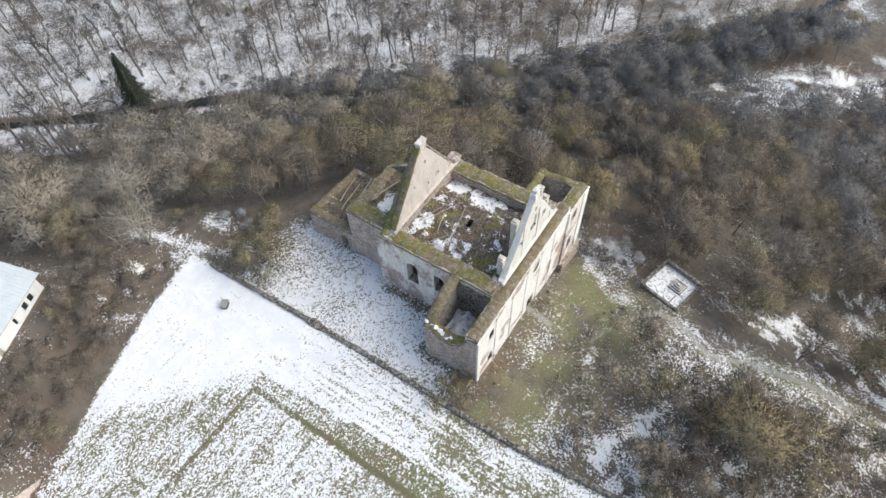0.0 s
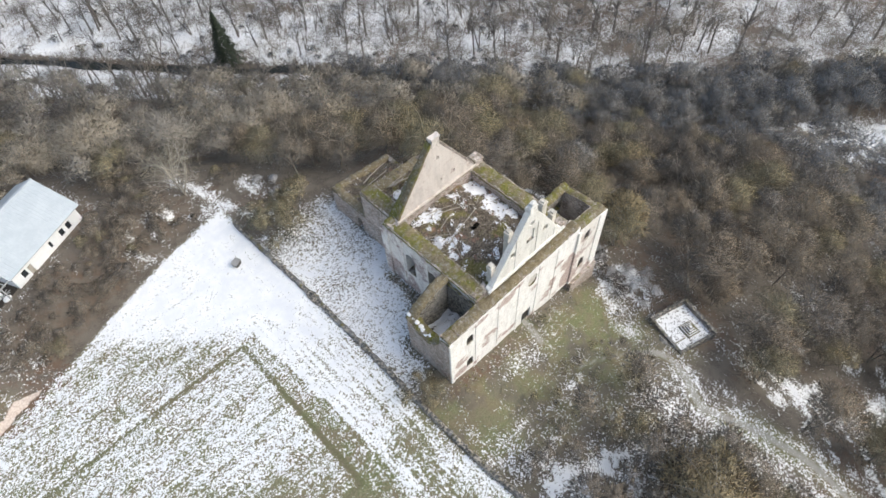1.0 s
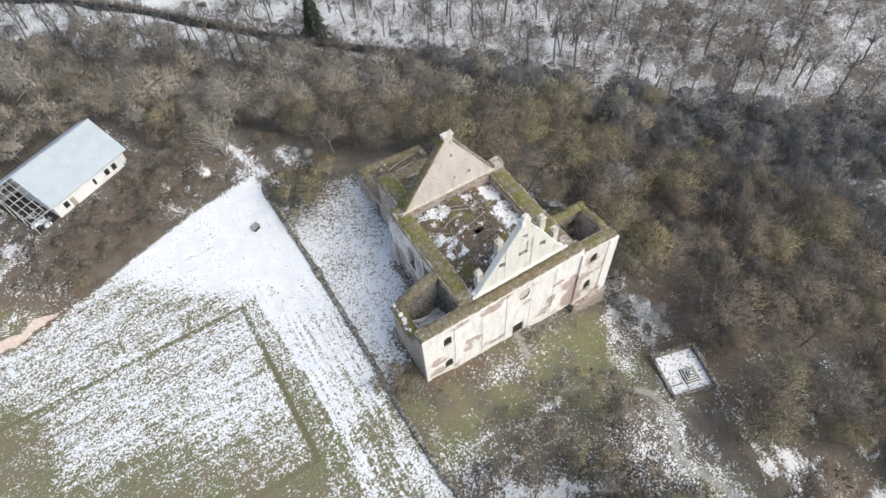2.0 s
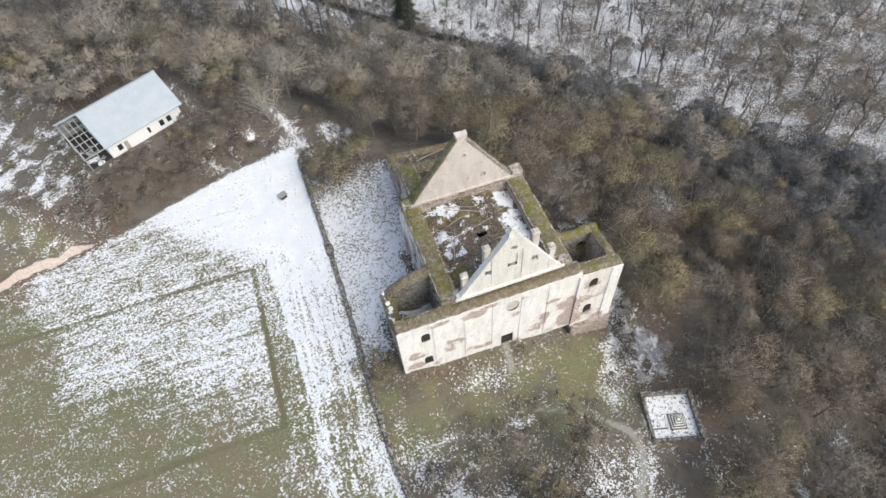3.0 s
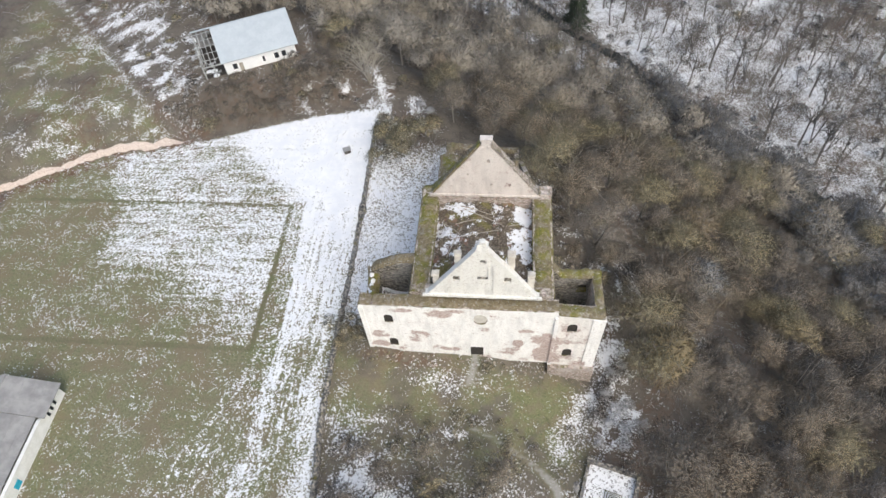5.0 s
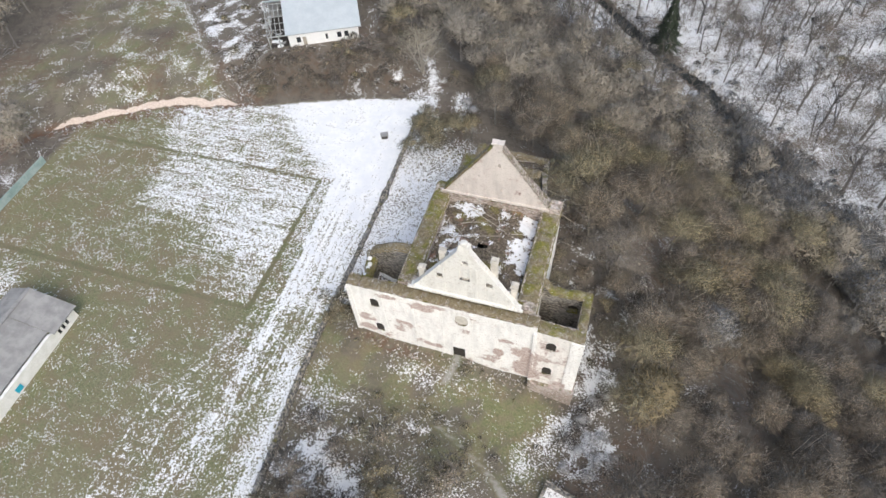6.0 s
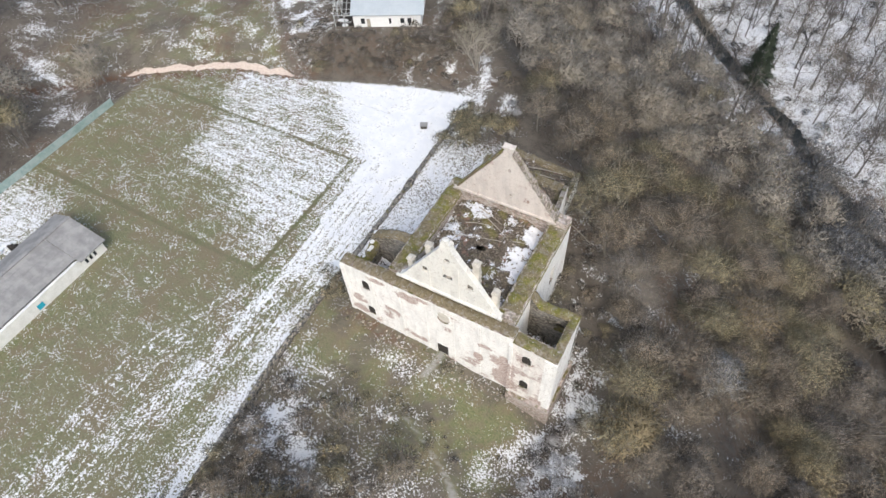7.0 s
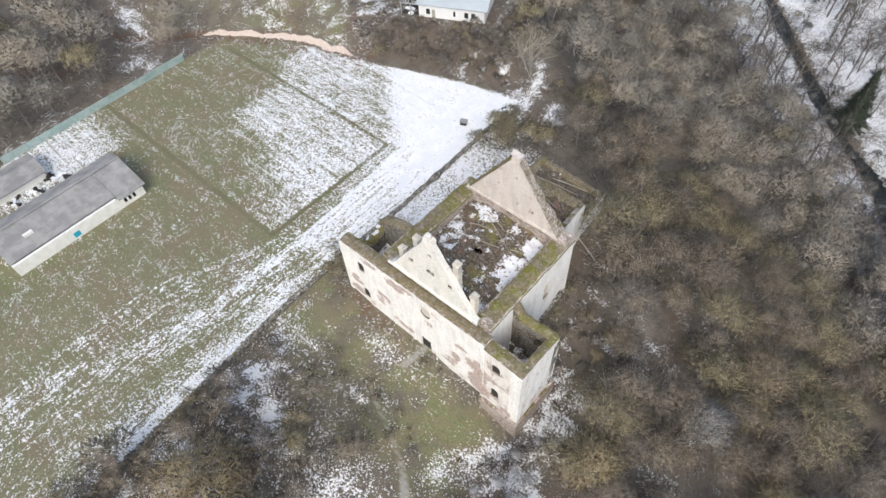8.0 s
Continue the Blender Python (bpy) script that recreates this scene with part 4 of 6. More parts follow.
# vault with its debris
bm = bmesh.new()
nx, ny = 60, 66
grid = []
snow_at = []
for j in range(ny + 1):
    row = []
    for i in range(nx + 1):
        x, y = 9.3 + 14.2 * i / nx, 3.0 + 15.7 * j / ny
        k = (x - 16.4) / 7.0
        z = 12.15 - 0.75 * k * k + 0.45 * wobble(x, y, 0.45, 3.3) + 0.16 * wobble(x, y, 1.9, 1.3)
        z -= 0.4 * math.exp(-(((x - 22.6) / 1.4) ** 2))
        row.append(bm.verts.new((x, y, z)))
        s = 0.22 + 0.95 * math.exp(-(((x - 22.0) / 1.5) ** 2 + ((y - 16.6) / 1.7) ** 2) ** 2) + 0.60 * math.exp(-(((x - 22.0) / 1.5) ** 2 + ((y - 11.0) / 3.6) ** 2) ** 2)
        s += 0.42 * math.exp(-(((x - 10.8) / 1.5) ** 2 + ((y - 12) / 3.0) ** 2)) + 0.48 * math.exp(-(((x - 12.3) / 1.9) ** 2 + ((y - 17) / 1.5) ** 2)) + 0.55 * (wobble(x, y, 0.7, 8.8)) * (0.5 if y > 14.8 and x > 20 else 1.0)
        s = max(0.0, s)
        snow_at.append(min(1.0, s))
    grid.append(row)
for j in range(ny):
    for i in range(nx):
        cx, cy = (grid[j][i].co.x + grid[j + 1][i + 1].co.x) / 2, (grid[j][i].co.y + grid[j + 1][i + 1].co.y) / 2
        if abs(cx - 16.4) < 0.7 and abs(cy - 11.2) < 0.42:
            continue
        bm.faces.new((grid[j][i], grid[j][i + 1], grid[j + 1][i + 1], grid[j + 1][i]))
vault = part("vault", bm, M_DEBRIS, church, "rubble-strewn vault with patches of snow and a hole")
at = vault.data.attributes.new("snow", "FLOAT", "POINT")
at.data.foreach_set("value", np.array(snow_at, np.float32))
# near-black block below the hole paints its unlit depth
bm = bmesh.new()
box(bm, 15.2, 17.6, 10.2, 12.2, 9.0, 10.0)
part("unlit_hole_block", bm, M_DARK, vault, "near-black block for the unlit hole through the vault")

# left and right towers beside the front
WT = lambda u: float(np.interp(u, [0, 1.0, 2.2, 4.2, 5.4, 6.3, 6.9, 8.3], [9.7, 9.6, 8.5, 8.2, 9.0, 10.6, 11.9, 12.4])) + 0.3 * wobble(u, 3, 0.8, 2) + 0.15 * wobble(u, 6, 2.4, 2)
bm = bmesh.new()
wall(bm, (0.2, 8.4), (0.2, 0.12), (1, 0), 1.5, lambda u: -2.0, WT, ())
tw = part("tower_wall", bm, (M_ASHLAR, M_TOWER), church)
bm = bmesh.new()
cap(bm, (0.2, 8.4), (0.2, 1.5), (1, 0), 1.5, WT, 0.4, seed=6.0)
part("turf_crown", bm, M_MOSS, tw)
for k in range(7):
    u = 0.3 + 0.62 * k
    bm = bmesh.new()
    bmesh.ops.create_icosphere(bm, subdivisions=2, radius=0.34 + 0.10 * wobble(k, 1, 1.7, 4))
    for v in bm.verts:
        v.co = Vector((v.co.x + 0.75 + 0.5 * wobble(k, 2, 1.3, 4), 1.2 * v.co.y + 8.4 - u, 0.45 * v.co.z + WT(u) + 0.32))
    part("snow_patch", worn(bm, 0.12, k), M_SNOW, tw)
bm = bmesh.new()
BK = lambda u: float(np.interp(u, [0, 0.7, 1.6, 3.2, 5.0, 7.0], [9.3, 10.4, 11.1, 12.0, 12.7, 13.0])) + 0.2 * wobble(u, 5, 1.0, 2)
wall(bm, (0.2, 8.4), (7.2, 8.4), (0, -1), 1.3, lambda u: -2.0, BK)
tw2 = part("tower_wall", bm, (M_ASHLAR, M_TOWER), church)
bm = bmesh.new()
cap(bm, (0.2, 8.4), (7.2, 8.4), (0, -1), 1.3, BK, 0.3, seed=7.0)
part("turf_crown", bm, M_DRY, tw2)
for x0, x1, y0, y1, z, seed in ((1.5, 7.3, 1.7, 7.2, 5.6, 1.0), (25.6, 31.4, 1.5, 7.0, 3.2, 2.0)):
    bm = bmesh.new()
    g = [[bm.verts.new((x0 + (x1 - x0) * i / 24, y0 + (y1 - y0) * j / 24, z + 1.1 * wobble(i / 24 * 6, j / 24 * 5, 0.5, seed) + 0.25 * wobble(i / 24 * 6, j / 24 * 5, 1.9, seed))) for i in range(25)] for j in range(25)]
    for j in range(24):
        for i in range(24):
            bm.faces.new((g[j][i], g[j][i + 1], g[j + 1][i + 1], g[j + 1][i]))
    fl = part("tower_debris", bm, M_DEBRIS, church)
    at = fl.data.attributes.new("snow", "FLOAT", "POINT")
    at.data.foreach_set("value", np.array([(0.72 if x0 < 10 else 0.48) + 0.35 * wobble(v.co.x, v.co.y, 0.9, 6.0) for v in fl.data.vertices], np.float32))
# added slab over the pale plaster, its tone holding the tower's inner shade
LN = lambda u: 12.0 + 0.3 * wobble(u, 6, 1.1, 8)
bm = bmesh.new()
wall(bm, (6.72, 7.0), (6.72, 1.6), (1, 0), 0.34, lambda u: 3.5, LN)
part("dark_inner_facing", bm, M_TOWER, church, "dark mossy rubble inside the broken tower, with its shade in the colour")
RR = lambda u: 11.4 - 0.5 * smooth(3, 7, u) + 0.15 * wobble(u, 9, 0.8, 2)
bm = bmesh.new()
wall(bm, (32.45, -0.1), (32.45, 8.0), (-1, 0), 1.2, lambda u: -7.0, RR)
tw3 = part("tower_wall", bm, (M_FRONT, M_RUBBLE), church)
bm = bmesh.new()
box(bm, 31.6, 32.8, 1.2, 8.3, -7.5, -2.0)
part("plinth", bm, M_PINK, tw3)
bm = bmesh.new()
cap(bm, (32.45, -0.1), (32.45, 8.0), (-1, 0), 1.2, RR, 0.3, -0.02, seed=8.0, droop=0.04)
part("turf_crown", bm, M_MOSS, tw3)
RB = lambda u: 10.9 + 0.2 * wobble(u, 12, 0.8, 2) + 1.6 * smooth(5.0, 6.6, u)
bm = bmesh.new()
wall(bm, (32.45, 8.0), (25.7, 8.0), (0, -1), 1.2, lambda u: -7.0, RB, [(1.5, 3.0, 7.0, 9.0, 0.7)])
tw4 = part("tower_wall", bm, M_TOWER, church)
# near-black panel paints the shade in this opening
bm = bmesh.new()
box(bm, 29.3, 31.1, 7.6, 7.8, 6.9, 9.2)
part("unlit_window_panel", bm, M_DARK, tw4, "near-black panel for the unlit window opening")
bm = bmesh.new()
cap(bm, (32.45, 8.0), (25.7, 8.0), (0, -1), 1.2, RB, 0.5, seed=9.0)
part("turf_crown", bm, M_MOSS, tw4)

# chancel behind the rear gable, and its lower annexe
CL = flat(11.75, 0.22, 13.0)
CR = lambda u: float(np.interp(u, [0, 1.2, 2.6, 6.0, 9.2, 10.3], [12.9, 12.7, 11.9, 10.9, 9.4, 8.8])) + 0.12 * wobble(u, 3, 1.6, 5)
CE = lambda u: 11.7 - 0.21 * u + 0.25 * wobble(u, 15, 0.9, 15)
AT = flat(5.8, 0.3, 17.0)
AN = lambda u: 5.8 - 0.13 * u + 0.25 * wobble(u, 18, 0.9, 17)
AR = lambda u: 3.6 + 0.09 * u + 0.12 * wobble(u, 19, 1.2, 17)
for name, p0, p1, inward, th, base, top, holes, mat, seed in (
        ("chancel_wall", (9.0, 28.4), (9.0, 20.1), (1, 0), 2.6, -3, CL, [(5.6, 6.6, 3.5, 6.5, 0.4)], M_ASHLAR, 1),
        ("chancel_wall", (23.7, 20.1), (21.9, 30.2), (-1, 0), 0.7, -7, CR, (), M_CHANCEL, 2),
        ("chancel_wall", (9.0, 28.4), (21.3, 30.0), (0, -1), 2.0, -7, CE, (), M_ASHLAR, 3),
        ("annexe_wall", (9.0, 37.2), (9.0, 28.4), (1, 0), 1.3, -9, AT, [(6.2, 7.5, 0.8, 3.8, 0.5)], M_ASHLAR, 4),
        ("annexe_wall", (9.0, 37.2), (21.2, 37.8), (0, -1), 1.2, -12, AN, (), M_ASHLAR, 5),
        ("annexe_wall", (21.85, 30.2), (21.4, 37.8), (-1, 0), 0.8, -12, AR, (), M_CHANCEL, 6)):
    bm = bmesh.new()
    wall(bm, p0, p1, inward, th, lambda u, b=base: b, top, holes)
    w = part(name, bm, (mat, M_RUBBLE), church)
    if mat is not M_CHANCEL:
        bm = bmesh.new()
        cap(bm, p0, p1, inward, th, top, 0.3, seed=20.0 + seed)
        part("turf_crown", bm, M_MOSS if seed == 1 else M_DRY, w)


def debris(name, x0, x1, y0, y1, z, cover, seed, n=30):
    """A sheet of rubble and snow between walls; z and cover are functions of x and y."""
    b = bmesh.new()
    g = [[b.verts.new((x0 + (x1 - x0) * i / n, y0 + (y1 - y0) * j / n, 0)) for i in range(n + 1)] for j in range(n + 1)]
    sn = []
    for row in g:
        for v in row:
            v.co.z = z(v.co.x, v.co.y) + 0.5 * wobble(v.co.x, v.co.y, 0.5, seed) + 0.2 * wobble(v.co.x, v.co.y, 2.0, seed)
            sn.append(min(1.0, max(0.0, cover(v.co.x, v.co.y))))
    for j in range(n):
        for i in range(n):
            b.faces.new((g[j][i], g[j][i + 1], g[j + 1][i + 1], g[j + 1][i]))
    ob = part(name, b, M_DEBRIS, church)
    at = ob.data.attributes.new("snow", "FLOAT", "POINT")
    at.data.foreach_set("value", np.array(sn, np.float32))


hollow = lambda x, y: math.exp(-(((x - 15.6) / 3.0) ** 2 + ((y - 24.9) / 2.3) ** 2) ** 2)
debris("chancel_debris", 10.5, 21.6, 20.0, 28.8, lambda x, y: 11.3 - 0.17 * (x - 10) - 0.02 * (y - 20) - 2.1 * hollow(x, y), lambda x, y: 0.08 + 0.66 * hollow(x, y), 4)
debris("annexe_debris", 9.8, 21.3, 28.2, 37.0, lambda x, y: 5.5 - 0.15 * (x - 10), lambda x, y: 0.24, 8)


def rubble(name, label, spots, z_of, lo, hi, mat, seed):
    """Loose broken stones lying about, as one mesh."""
    r = random.Random(seed)
    b = bmesh.new()
    for x, y in spots(r):
        s = r.uniform(lo, hi)
        m = Matrix.Translation((x, y, z_of(x, y) + 0.25 * s)) @ Euler((r.uniform(-0.5, 0.5), r.uniform(-0.5, 0.5), r.uniform(0, 6.3))).to_matrix().to_4x4()
        vs = [b.verts.new(m @ Vector((i * s * r.uniform(0.35, 0.65), j * s * r.uniform(0.3, 0.5), k * s * r.uniform(0.2, 0.4)))) for i in (-1, 1) for j in (-1, 1) for k in (-1, 1)]
        for q in ((0, 1, 3, 2), (4, 6, 7, 5), (0, 4, 5, 1), (2, 3, 7, 6), (0, 2, 6, 4), (1, 5, 7, 3)):
            b.faces.new([vs[i] for i in q])
    return tagged(part(name, b, mat), label, "rubble", kind="stuff")


def vault_z(x, y):
    k = (x - 16.4) / 7.0
    return 12.15 - 0.75 * k * k + 0.45 * wobble(x, y, 0.45, 3.3) + 0.16 * wobble(x, y, 1.9, 1.3) - 0.4 * math.exp(-(((x - 22.6) / 1.4) ** 2))


rubble("vault_rubble", "broken stones and brick scattered on the vault", lambda r: [(r.uniform(9.6, 23.2), r.uniform(3.2, 18.3)) for _ in range(300)], vault_z, 0.08, 0.24, M_RUBBLE, 5)
rubble("wall_foot_rubble", "fallen stones along the foot of the church walls", lambda r: [(r.uniform(0.5, 32), -abs(r.gauss(0.9, 0.7)) - 0.4) for _ in range(130)] + [(6.6 - abs(r.gauss(0, 0.7)), r.uniform(9, 20)) for _ in range(70)], height, 0.10, 0.35, M_RUBBLE, 6)
# ---------------------------------------------------------------- new house on the rise
HU = Vector((0.90, 0.436, 0)).normalized()
HOUSE = Matrix.Translation((-36.6, 56.2, 4.6)) @ Matrix.Rotation(math.atan2(HU.y, HU.x), 4, "Z")
house = group("white_house", "unfinished white house with pale metal roof and open timber bay", "house", HOUSE)
bm = bmesh.new()
wall(bm, (0, 0), (14.4, 0), (0, 1), 0.35, lambda u: -1.2, lambda u: 3.4, [(1.5, 2.5, 0.9, 2.3, 0.0), (2.75, 3.65, 0.1, 2.2, 0.0), (7.5, 8.1, 0.9, 2.3, 0.0), (9.9, 10.9, 0.9, 2.3, 0.0), (11.4, 12.4, 0.9, 2.3, 0.0)], rough=0.0)
hw = part("front_wall", bm, M_HOUSE, house)
for u0, u1, z0, z1, kind in ((1.5, 2.5, 0.9, 2.3, "window"), (2.75, 3.65, 0.1, 2.2, "door"), (7.5, 8.1, 0.9, 2.3, "window"), (9.9, 10.9, 0.9, 2.3, "window"), (11.4, 12.4, 0.9, 2.3, "window")):
    bm = bmesh.new()
    box(bm, u0, u1, 0.14, 0.18, z0, z1)
    pane = part(kind, bm, M_GLASS if kind == "window" else M_WOODGREY, hw)
    bm = bmesh.new()
    for a, b, c, d in ((u0, u0 + 0.07, z0, z1), (u1 - 0.07, u1, z0, z1), (u0 + 0.07, u1 - 0.07, z0, z0 + 0.07), (u0 + 0.07, u1 - 0.07, z1 - 0.07, z1)):
        box(bm, a, b, 0.09, 0.21, c, d)
    part("frame", bm, M_HOUSE, pane)
bm = bmesh.new()
box(bm, 0, 0.35, 0.35, 12.0, -1.2, 3.4)
part("side_wall", bm, M_HOUSE, house)
for x in (14.05,):
    bm = bmesh.new()
    box(bm, x, x + 0.35, 0.35, 12.0, -1.2, 3.4)
    part("side_wall", bm, M_HOUSE, house)
bm = bmesh.new()
box(bm, 0.35, 14.05, 11.65, 12.0, -1.2, 3.4)
part("rear_wall", bm, M_HOUSE, house)
for x in (0.0, 14.1):
    bm = bmesh.new()
    solid(bm, [(x, 0, 3.4), (x, 12, 3.4), (x, 6.6, 6.7)], [(x + 0.3, 0, 3.4), (x + 0.3, 12, 3.4), (x + 0.3, 6.6, 6.7)])
    part("gable_wall", bm, M_HOUSE, house)


def roof_slab(x0, x1, ya, za, yb, zb, th=0.12):
    b = bmesh.new()
    solid(b, [(x0, ya, za), (x1, ya, za), (x1, yb, zb), (x0, yb, zb)], [(x0, ya, za + th), (x1, ya, za + th), (x1, yb, zb + th), (x0, yb, zb + th)])
    return b


rf = part("front_roof", roof_slab(-0.4, 15.1, -0.55, 3.25, 6.6, 6.95), M_ROOF, house, "pale blue-grey sheet metal")
rb = part("rear_roof", roof_slab(-4.2, 15.1, 12.5, 3.3, 6.62, 6.95), M_ROOF, house, "pale blue-grey sheet metal")
for i in range(27):
    x = -0.2 + i * 0.58
    bm = roof_slab(x, x + 0.04, -0.55, 3.37, 6.55, 7.05, 0.035)
    part("seam", bm, M_ROOF, rf)
bm = bmesh.new()
box(bm, -4.2, 15.15, 6.45, 6.8, 7.03, 7.12)
part("ridge_cap", bm, M_ROOF, rb)
for i in range(5):
    x = -4.1 + i * 0.92
    part("rafter", roof_slab(x, x + 0.12, -0.4, 3.1, 6.6, 6.75, 0.14), M_TIMBER, house)
for k in range(5):
    y = 0.8 + k * 1.3
    z = 3.2 + (y + 0.4) * 0.515
    bm = bmesh.new()
    box(bm, -4.2, 0.0, y, y + 0.1, z + 0.12, z + 0.2)
    part("batten", bm, M_TIMBER, house)
for x, y in ((-4.1, 0.0), (-4.1, 3.3), (-4.1, 6.5), (-2.0, 0.0)):
    bm = bmesh.new()
    box(bm, x, x + 0.18, y, y + 0.18, -1.2, 3.1 + y * 0.5)
    part("post", bm, M_TIMBER, house)
bm = bmesh.new()
box(bm, -4.1, 0.0, 0.02, 0.16, 2.9, 3.1)
part("beam", bm, M_TIMBER, house)
# bay floor in near-black: shade under the rafters put into its colour
bm = bmesh.new()
box(bm, -4.1, 0.0, 0.4, 11.6, -1.2, 0.35)
part("shaded_bay_floor", bm, M_DARK, house)
loose = random.Random(12)
for k in range(11):
    bm = bmesh.new()
    length = loose.uniform(0.8, 2.6)
    box(bm, -length / 2, length / 2, -0.07, 0.07, 0, 0.06, pose(loose.uniform(-3.2, -0.9), loose.uniform(0.8, 5.6), 0.36 + 0.05 * k, 0, loose.uniform(-6, 6), loose.uniform(0, 180)))
    part("loose_board", bm, M_TIMBER, house)
for k in range(5):
    bm = bmesh.new()
    bmesh.ops.create_icosphere(bm, subdivisions=2, radius=loose.uniform(0.35, 0.6))
    cx, cy = loose.uniform(-3.6, -0.6), loose.uniform(0.6, 4.0)
    for v in bm.verts:
        v.co = Vector((1.3 * v.co.x + cx, v.co.y + cy, 0.4 * v.co.z + 0.4))
    part("snow_patch", worn(bm, 0.15, k), M_SNOW, house)
bm = bmesh.new()
box(bm, -4.1, 0, 11.6, 11.8, -1.2, 3.3)
part("bay_wall", bm, M_SLATE, house)
for x in (13.6, 4.4, 0.9):
    m = HOUSE @ pose(x, -0.9, -0.9, 32, 0, 0)
    bm = bmesh.new()
    box(bm, -0.06, 0.06, -0.04, 0.04, -0.2, 2.4)
    ob = part("leaning_plank", bm, M_WOODGREY)
    ob.matrix_basis = m
    tagged(ob, "pale board leaning against the white house wall", "plank", "boards at the house")

for x, y, lean, turn in ((-4.6, 1.6, 24, 70), (-4.7, 4.4, 28, 100), (-3.6, -0.7, 34, 10)):
    bm = bmesh.new()
    box(bm, -0.06, 0.06, -0.05, 0.05, -0.3, 3.0)
    ob = part("leaning_plank", bm, M_WOODGREY)
    ob.matrix_basis = HOUSE @ pose(x, y, -0.9, lean, 0, turn)
    tagged(ob, "pale board propped against the open timber bay", "plank", "boards at the house")

# ---------------------------------------------------------------- long barn, shed and sheet fence
barn = group("long_barn", "long low barn with whitewashed wall and grey sheet roof", "barn")
bm = bmesh.new()
wall(bm, (-42.75, -33.2), (-42.75, -9.8), (-1, 0), 0.5, lambda u: 0.4, lambda u: 3.28 if u < 18.7 else 2.98, [(19.6, 20.1, 1.5, 2.6, 0), (20.45, 20.95, 1.5, 2.6, 0), (21.3, 21.8, 1.5, 2.6, 0)], rough=0.02)
bw = part("front_wall", bm, M_BARN, barn)
for u in (19.6, 20.45, 21.3):
    bm = bmesh.new()
    box(bm, -43.0, -42.95, -33.2 + u, -32.7 + u, 1.5, 2.6)
    part("window", bm, M_GLASS, bw)
bm = bmesh.new()
box(bm, -42.74, -42.68, -23.3, -22.2, 1.3, 2.3)
part("notice_board", bm, M_BLUE, bw, "small turquoise board on the wall")
for y in (-10.1, -33.2):
    bm = bmesh.new()
    solid(bm, [(-43.25, y, 0.4), (-54.2, y, 0.4), (-54.2, y, 3.0), (-49.6, y, 5.0), (-43.25, y, 2.95)], [(-43.25, y + 0.35, 0.4), (-54.2, y + 0.35, 0.4), (-54.2, y + 0.35, 3.0), (-49.6, y + 0.35, 5.0), (-43.25, y + 0.35, 2.95)])
    part("end_wall", bm, M_BARN, barn)
bm = bmesh.new()
box(bm, -54.2, -53.8, -32.85, -10.1, 0.4, 2.95)
part("rear_wall", bm, M_BARN, barn)


def barn_slope(name, parent, xa, za, xb, zb, y0, y1, rows, cols):
    """Overlapping sheets laid in courses on a roof slope; each sheet is a part."""
    b = bmesh.new()
    solid(b, [(xa, y0, za - 0.08), (xa, y1, za - 0.08), (xb, y1, zb - 0.08), (xb, y0, zb - 0.08)], [(xa, y0, za - 0.02), (xa, y1, za - 0.02), (xb, y1, zb - 0.02), (xb, y0, zb - 0.02)])
    deck = part(name, b, M_SLATE, parent)
    w, sx, sz = (y1 - y0) / cols, (xb - xa) * 1.06 / rows, (zb - za) * 1.06 / rows
    b = bmesh.new()
    p = [(0, 0, 0.045), (0, w - 0.02, 0.045), (sx, w - 0.02, sz), (sx, 0, sz)]
    solid(b, p, [(x, y, z + 0.025) for x, y, z in p])
    bmesh.ops.recalc_face_normals(b, faces=b.faces)
    me = bpy.data.meshes.new("sheet")
    b.to_mesh(me)
    b.free()
    me.materials.append(M_SHEET)
    for r in range(rows):
        for c in range(cols):
            ob = new("sheet", me)
            ob.parent = deck
            ob.matrix_basis = pose(xa + (xb - xa) * r / rows, y0 + w * c, za + (zb - za) * r / rows + 0.012 * random.random(), 0, random.uniform(-0.3, 0.3), 0)


barn_slope("front_roof", barn, -43.45, 3.32, -49.7, 5.15, -33.3, -14.4, 5, 17)
barn_slope("front_roof", barn, -42.45, 3.05, -49.7, 5.15, -14.36, -9.2, 5, 5)
barn_slope("rear_roof", barn, -54.6, 3.1, -49.5, 5.15, -33.3, -9.2, 4, 22)
bm = bmesh.new()
box(bm, -49.9, -49.3, -33.3, -9.2, 5.16, 5.26)
part("ridge_cap", bm, M_SLATE, barn)
bm = bmesh.new()
box(bm, -46.6, -46.0, -29.0, -27.4, 3.6, 4.6)
part("vent", bm, M_BARN, barn, "white box on the roof slope")
shed = group("grey_shed", "small grey shed with a pitched sheet roof behind the barn", "shed")
for y in (-29.0, -19.6):
    bm = bmesh.new()
    solid(bm, [(-60.8, y, 0.4), (-67.0, y, 0.4), (-67.0, y, 2.6), (-63.9, y, 3.6), (-60.8, y, 2.6)], [(-60.8, y + 0.25, 0.4), (-67.0, y + 0.25, 0.4), (-67.0, y + 0.25, 2.6), (-63.9, y + 0.25, 3.6), (-60.8, y + 0.25, 2.6)])
    part("end_wall", bm, M_BARN, shed)
for x in (-61.0, -67.0):
    bm = bmesh.new()
    box(bm, x, x + 0.2, -28.75, -19.6, 0.4, 2.6)
    part("side_wall", bm, M_BARN, shed)
barn_slope("roof_slope", shed, -60.3, 2.5, -64.0, 3.75, -29.6, -18.9, 3, 9)
barn_slope("roof_slope", shed, -67.5, 2.5, -63.8, 3.75, -29.6, -18.9, 3, 9)
fence = group("green_fence", "faded green sheet fence along the field", "fence")
